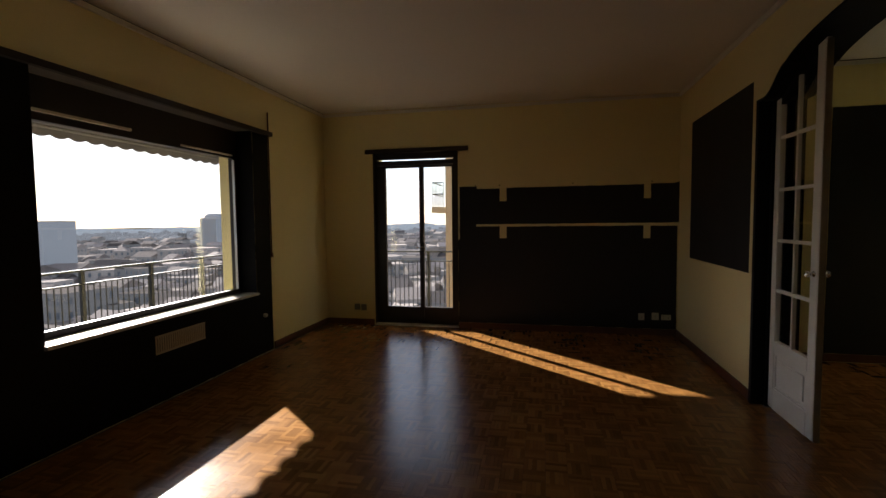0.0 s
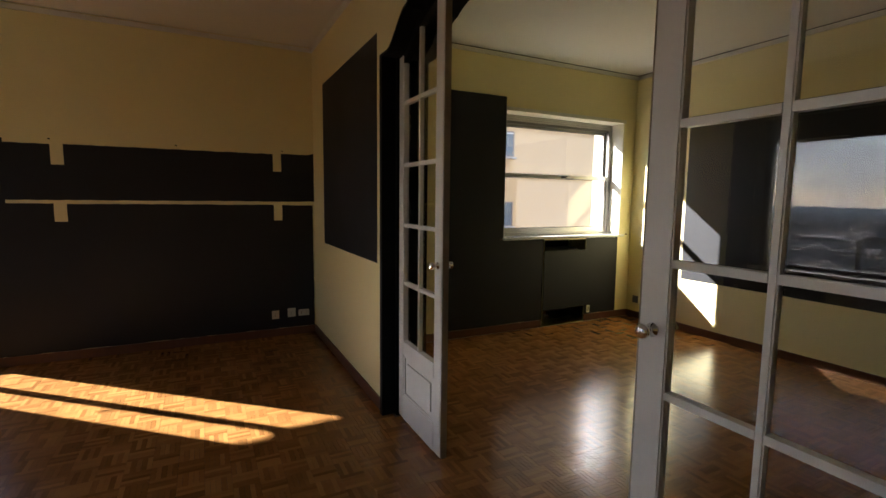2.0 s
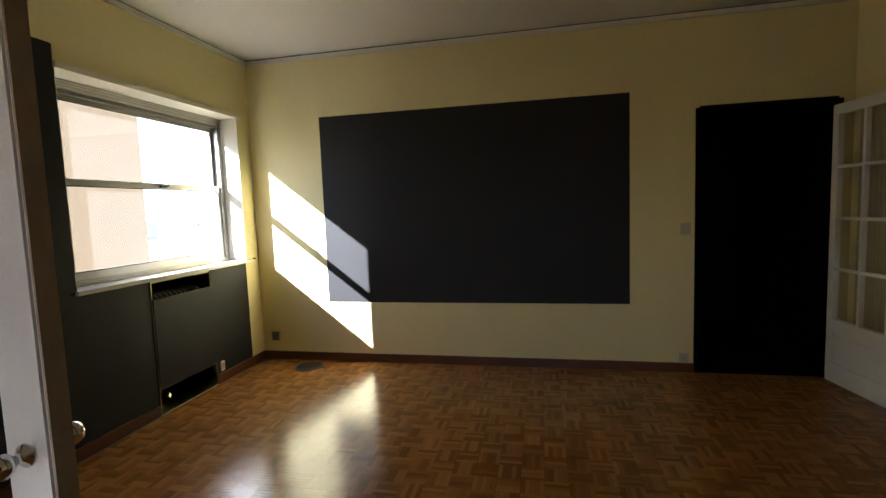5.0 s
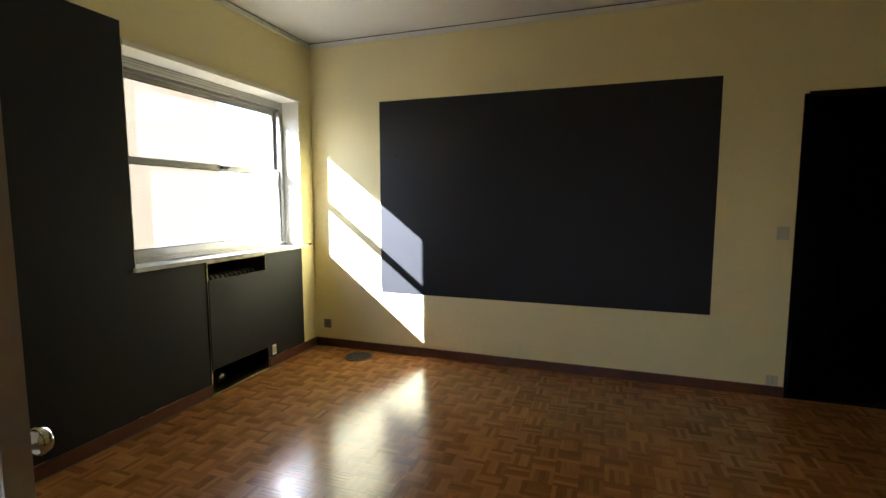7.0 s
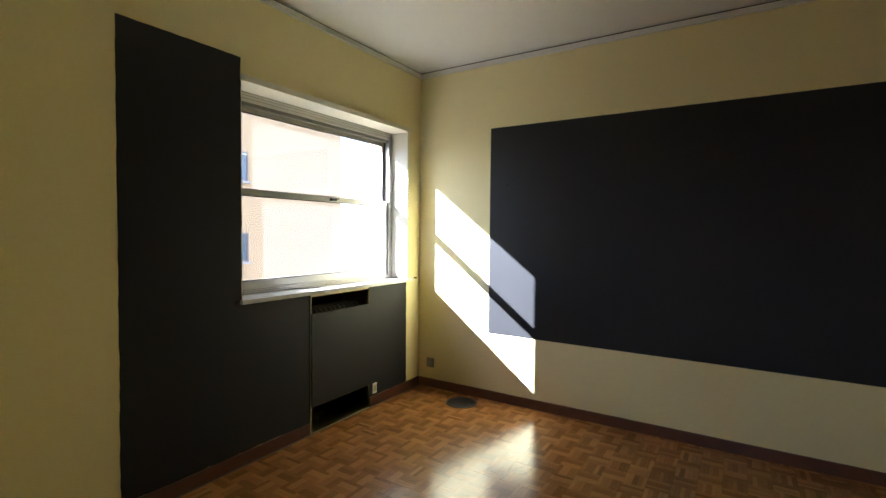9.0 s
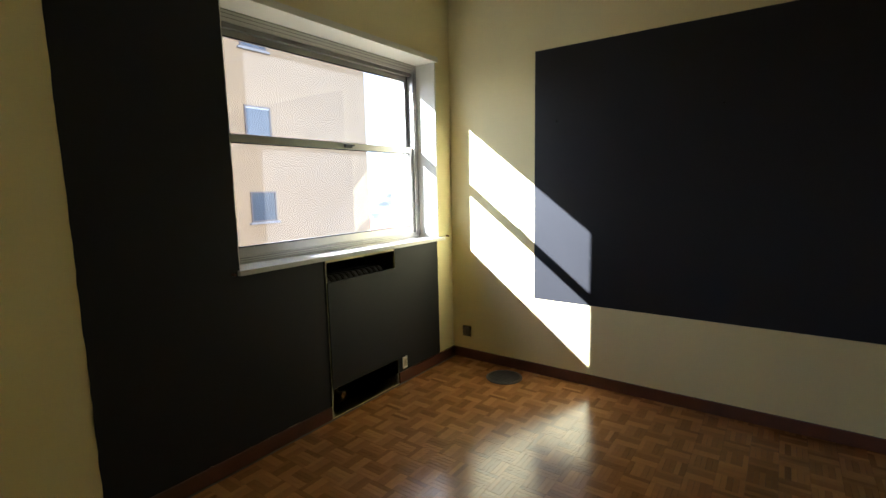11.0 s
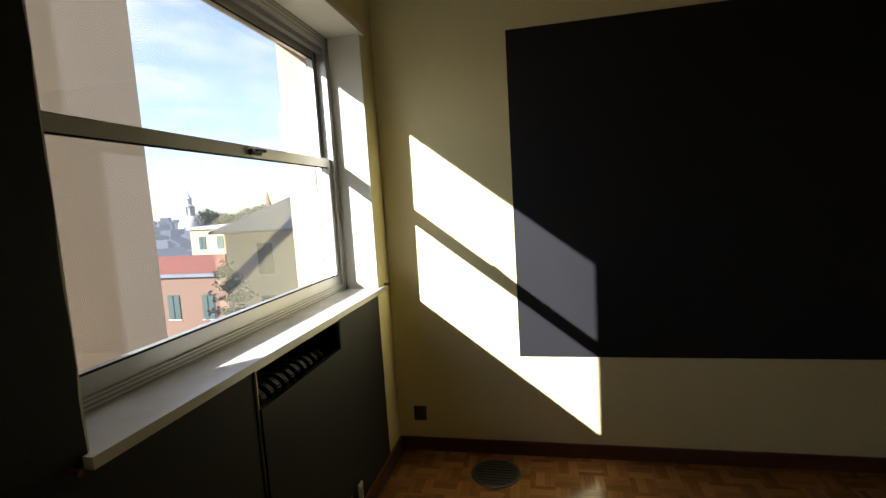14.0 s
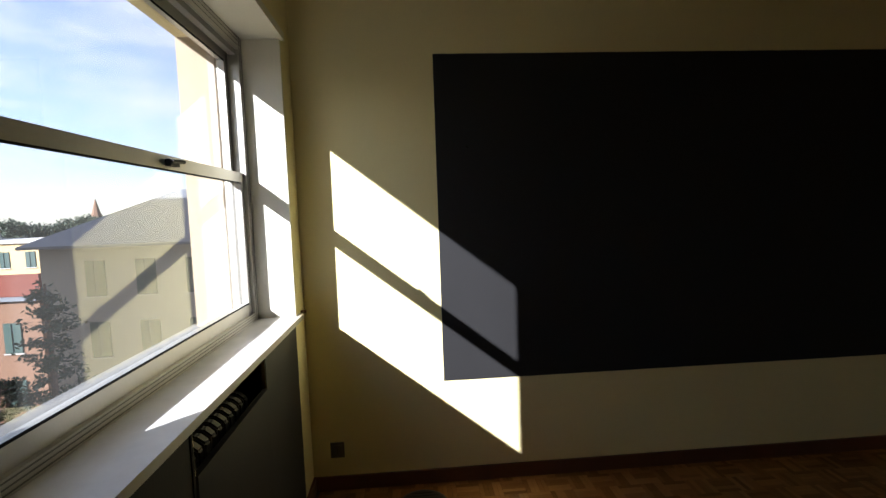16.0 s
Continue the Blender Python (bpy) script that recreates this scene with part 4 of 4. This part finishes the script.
def tree(x, y, z0, top, radius, seed, label):
    """A conifer: tapered trunk, tiered limbs, clumps of small leaves."""
    rnd = random.Random(seed)
    t = thing("tree", (x, y, z0), label, "tree")
    trunk = tube(bmesh.new(), (x, y, z0), (x, y, top - 0.5), 0.28, 8, 0.05)
    verts, faces = [], []
    n = 16
    for i in range(n):
        k = i / n
        z = z0 + (top - z0) * (0.15 + 0.83 * k)
        r = radius * (1 - k) ** 0.8 * rnd.uniform(0.75, 1.2) + 0.25
        for j in range(7):
            a = rnd.uniform(0, 6.28)
            tip = Vector((x + r * math.cos(a), y + r * math.sin(a), z + rnd.uniform(-0.2, 0.35)))
            root = Vector((x, y, z - 0.1))
            if i % 2 == 0 and j < 4:
                tube(trunk, root, root.lerp(tip, 0.8), 0.05, 5, 0.015)
            for m in range(34):
                c = root.lerp(tip, rnd.uniform(0.25, 1.05)) + Vector((rnd.gauss(0, 0.16), rnd.gauss(0, 0.16), rnd.gauss(0, 0.10)))
                d, e = Vector((rnd.gauss(0, 1), rnd.gauss(0, 1), rnd.gauss(0, 0.5))).normalized() * rnd.uniform(0.08, 0.2), Vector((rnd.gauss(0, 1), rnd.gauss(0, 1), rnd.gauss(0, 1))).normalized() * rnd.uniform(0.05, 0.1)
                s = len(verts)
                verts += [c - d, c + e, c + d, c - e]
                faces.append((s, s + 1, s + 2, s + 3))
    part("trunk", trunk, BARK, t)
    me = bpy.data.meshes.new("crown")
    me.from_pydata([v - Vector((x, y, z0)) for v in verts], [], faces)
    me.materials.append(LEAF)
    crown = new("crown", me)
    crown.parent = t


tree(23.6, 20.1, -14.0, -0.4, 2.1, 3, "dark conifer with tiered branches beside the house")
tree(17.8, 17.3, -14.0, -4.6, 1.8, 4, "low dark conifer below the window")
tree(30.5, 27.8, -16.0, -6.5, 2.6, 5, "dark conifer standing between the houses")


def town(name, mat, sectors, label, seed, windows=False):
    """A crowd of far roofs and walls, in one mesh."""
    rnd = random.Random(seed)
    verts, faces, kinds = [], [], []
    for a0, a1, r0, r1, n, t0, t1 in sectors:
        for i in range(n):
            a, r = radians(rnd.uniform(a0, a1)), r0 * (r1 / r0) ** rnd.random()
            x, y, w, d = r * math.cos(a), r * math.sin(a), rnd.uniform(5, 13), rnd.uniform(5, 13)
            top = rnd.uniform(t0, t1) + (rnd.random() < 0.1) * rnd.uniform(1, 5)
            q, s = rnd.uniform(-0.5, 0.5), len(verts)
            cx, sx = math.cos(q), math.sin(q)
            gable = rnd.random() < 0.45
            foot = [(x + u * w / 2 * cx - v * d / 2 * sx, y + u * w / 2 * sx + v * d / 2 * cx) for u, v in ((-1, -1), (1, -1), (1, 1), (-1, 1))]
            verts += [(*p, GROUND_Z - 14) for p in foot] + [(*p, top) for p in foot]
            faces += [(s, s + 1, s + 5, s + 4), (s + 1, s + 2, s + 6, s + 5), (s + 2, s + 3, s + 7, s + 6), (s + 3, s, s + 4, s + 7)]
            if gable:
                m1 = [(verts[s + 4][k] + verts[s + 7][k]) / 2 for k in (0, 1)]
                m2 = [(verts[s + 5][k] + verts[s + 6][k]) / 2 for k in (0, 1)]
                verts += [(*m1, top + 2.2), (*m2, top + 2.2)]
                faces += [(s + 4, s + 5, s + 9, s + 8), (s + 6, s + 7, s + 8, s + 9), (s + 4, s + 8, s + 7), (s + 5, s + 6, s + 9)]
            else:
                faces.append((s + 4, s + 5, s + 6, s + 7))
            kinds += [0] * 4 + [1] * (len(faces) - len(kinds) - 4)
            if not windows or r > 420:
                continue
            for k in range(4):
                p, q = Vector(foot[k]), Vector(foot[(k + 1) % 4])
                out = Vector(((q - p).y, -(q - p).x)).normalized() * 0.06
                if out.dot(p) > 0:
                    continue
                count = max(2, int((q - p).length / 2.6))
                for floor in range(3):
                    z = top - 1.0 - floor * 3.1
                    for c in range(count):
                        m, half, v = p.lerp(q, (c + 0.5) / count) + out, (q - p).normalized() * 0.5, len(verts)
                        verts += [(*(m - half), z - 1.5), (*(m + half), z - 1.5), (*(m + half), z), (*(m - half), z)]
                        faces.append((v, v + 1, v + 2, v + 3))
                        kinds.append(2)
    me = bpy.data.meshes.new(name)
    me.from_pydata(verts, [], faces)
    for m in (mat, ROOFS, PANE_FAR) if windows else (mat, mat):
        me.materials.append(m)
    me.polygons.foreach_set("material_index", kinds)
    tagged(new(name, me), label, "town", "", "stuff")


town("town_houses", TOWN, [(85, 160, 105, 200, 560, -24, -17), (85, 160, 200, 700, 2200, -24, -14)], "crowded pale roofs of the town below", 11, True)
town("town_houses", TOWN_FAR, [(80, 165, 600, 1400, 2200, -26, -17), (30, 60, 90, 260, 130, -14, -6), (30, 62, 260, 900, 260, -12, -3)], "far roofs of the town with haze put into their colour", 12)


def ridge(name, a0, a1, r, z0, z1, mat, label, seed, step=0.03):
    """A far ridge, drawn as an uneven crest over the plain."""
    rnd, verts, faces = random.Random(seed), [], []
    n = 160
    for i in range(n + 1):
        a = radians(a0 + (a1 - a0) * i / n)
        z = z0 + (z1 - z0) * (0.5 + 0.5 * noise.fractal(Vector((i * step, seed, 0)), 1.0, 2.0, 5)) + rnd.uniform(0, (z1 - z0) * 0.05)
        for rr, zz in ((r * 0.86, GROUND_Z - 14), (r * 0.97, z - (z - GROUND_Z) * 0.25), (r, z), (r * 1.1, GROUND_Z - 14)):
            verts.append((rr * math.cos(a), rr * math.sin(a), zz))
    for i in range(n):
        for j in range(3):
            s = i * 4 + j
            faces.append((s, s + 4, s + 5, s + 1))
    me = bpy.data.meshes.new(name)
    me.from_pydata(verts, [], faces)
    me.materials.append(mat)
    tagged(new(name, me), label, "hill", "", "structure")


ridge("backdrop", 85, 118, 1500, -18, 3, FAR_HILL, "ridge behind the town with blue haze put into its colour", 2)
ridge("backdrop", 118, 170, 1700, -22, 0, FAR_HILL, "ridge behind the town with blue haze put into its colour", 3)


def woodland(a0, a1, r, z0, z1, seed):
    """A far wooded crest: clumps of leaves over a low ridge."""
    rnd, verts, faces = random.Random(seed), [], []
    for i in range(420):
        k = rnd.random()
        a, d = radians(a0 + (a1 - a0) * k), r + rnd.uniform(-6, 2)
        crest = z0 + (z1 - z0) * (0.55 + 0.25 * math.sin(k * 7) + 0.2 * rnd.random())
        c = Vector((d * math.cos(a), d * math.sin(a), crest - rnd.random() ** 2 * 6))
        size = rnd.uniform(0.9, 1.7)
        for m in range(34):
            p = c + Vector((rnd.gauss(0, size), rnd.gauss(0, size), rnd.gauss(0, size * 0.55)))
            u = Vector((rnd.gauss(0, 1), rnd.gauss(0, 1), rnd.gauss(0, 1))).normalized() * rnd.uniform(0.25, 0.6)
            v, s = Vector((rnd.gauss(0, 1), rnd.gauss(0, 1), rnd.gauss(0, 1))).normalized() * rnd.uniform(0.2, 0.45), len(verts)
            verts += [p - u, p + v, p + u, p - v]
            faces.append((s, s + 1, s + 2, s + 3))
    me = bpy.data.meshes.new("far_woods")
    me.from_pydata(verts, [], faces)
    me.materials.append(LEAF)
    tagged(new("far_woods", me), "dark wooded crest behind the houses", "woods", "", "stuff")


ridge("backdrop", 30, 39.4, 236, -6, -1, LEAF, "dark wooded hill behind the houses", 4)
woodland(31, 39.2, 230, -2, 3.6, 6)
ridge("backdrop", 20, 70, 1500, -24, 10, FAR_HILL, "ridge behind the town with blue haze put into its colour", 5)
structure("ground", boxes((-4000, -4000, GROUND_Z - 15, 4000, 4000, GROUND_Z - 14)), GROUND, "wide grey plain of the town")
structure("ground_near", boxes((-70, -70, GROUND_Z - 14, 70, 75, GROUND_Z)), GROUND, "grey street level around the houses")
solid("apartment_building", boxes((WO + 0.05, S1 - 0.3, GROUND_Z, E + 1.9, N2 + 0.2, -0.26)), PEACH, "peach rendered storeys below the flat", "building")

# ---- mosaic parquet, block by block ----
def parquet():
    """Squares of five oak fingers, laid alternately along and across; those of the small room are single pieces."""
    size, gap = 0.125, 0.0004
    w = size / 5

    def fingers(x, y, across, verts, faces, rnd):
        for i in range(5):
            a, b = i * w + gap / 2, (i + 1) * w - gap / 2
            x0, x1, y0, y1 = (x + gap / 2, x + size - gap / 2, y + a, y + b) if across else (x + a, x + b, y + gap / 2, y + size - gap / 2)
            h = rnd.uniform(-0.0002, 0.0)
            s, c = len(verts), 0.0003
            verts += [(x0, y0, h - 0.005), (x1, y0, h - 0.005), (x1, y1, h - 0.005), (x0, y1, h - 0.005)]
            verts += [(x0 + c, y0 + c, h), (x1 - c, y0 + c, h), (x1 - c, y1 - c, h), (x0 + c, y1 - c, h)]
            faces += [(s, s + 1, s + 5, s + 4), (s + 1, s + 2, s + 6, s + 5), (s + 2, s + 3, s + 7, s + 6), (s + 3, s, s + 4, s + 7), (s + 4, s + 5, s + 6, s + 7)]

    def mesh_of(verts, faces):
        me = bpy.data.meshes.new("parquet_block")
        me.from_pydata(verts, [], faces)
        me.materials.append(PARQUET)
        return me
    rnd = random.Random(8)
    kinds = {0: [], 1: []}
    for k in range(12):
        v, f = [], []
        fingers(0, 0, k % 2, v, f, rnd)
        kinds[k % 2].append(mesh_of(v, f))
    floor_ob = bpy.data.objects["floor"]
    verts, faces, single = [], [], 0
    for i in range(-23, 45):
        for j in range(-13, 52):
            x, y = i * size + 0.03, j * size + 0.02
            room1 = x > W - 0.03 and x + size < P + 0.05 and y > S1 - 0.02 and y + size < N1 + 0.06
            arch = P - 0.2 < x < P2 + 0.06 and OPEN_Y0 - 0.05 < y and y + size < OPEN_Y1 + 0.05
            room2 = x > P2 - 0.06 and x + size < E + 0.08 and y > S2 - 0.02 and y + size < N2 + 0.08
            if not (room1 or arch or room2):
                continue
            if room2 and 3.35 < x and 3.5 < y and single < 300:
                ob = new("parquet_block", rnd.choice(kinds[(i + j) % 2]))
                ob.parent, ob.location = floor_ob, (x, y, 0)
                single += 1
            else:
                fingers(x, y, (i + j) % 2, verts, faces, rnd)
    rest = new("parquet", mesh_of(verts, faces))
    rest.parent = floor_ob
    tagged(rest, "worn varnished oak mosaic parquet", kind="stuff")


parquet()
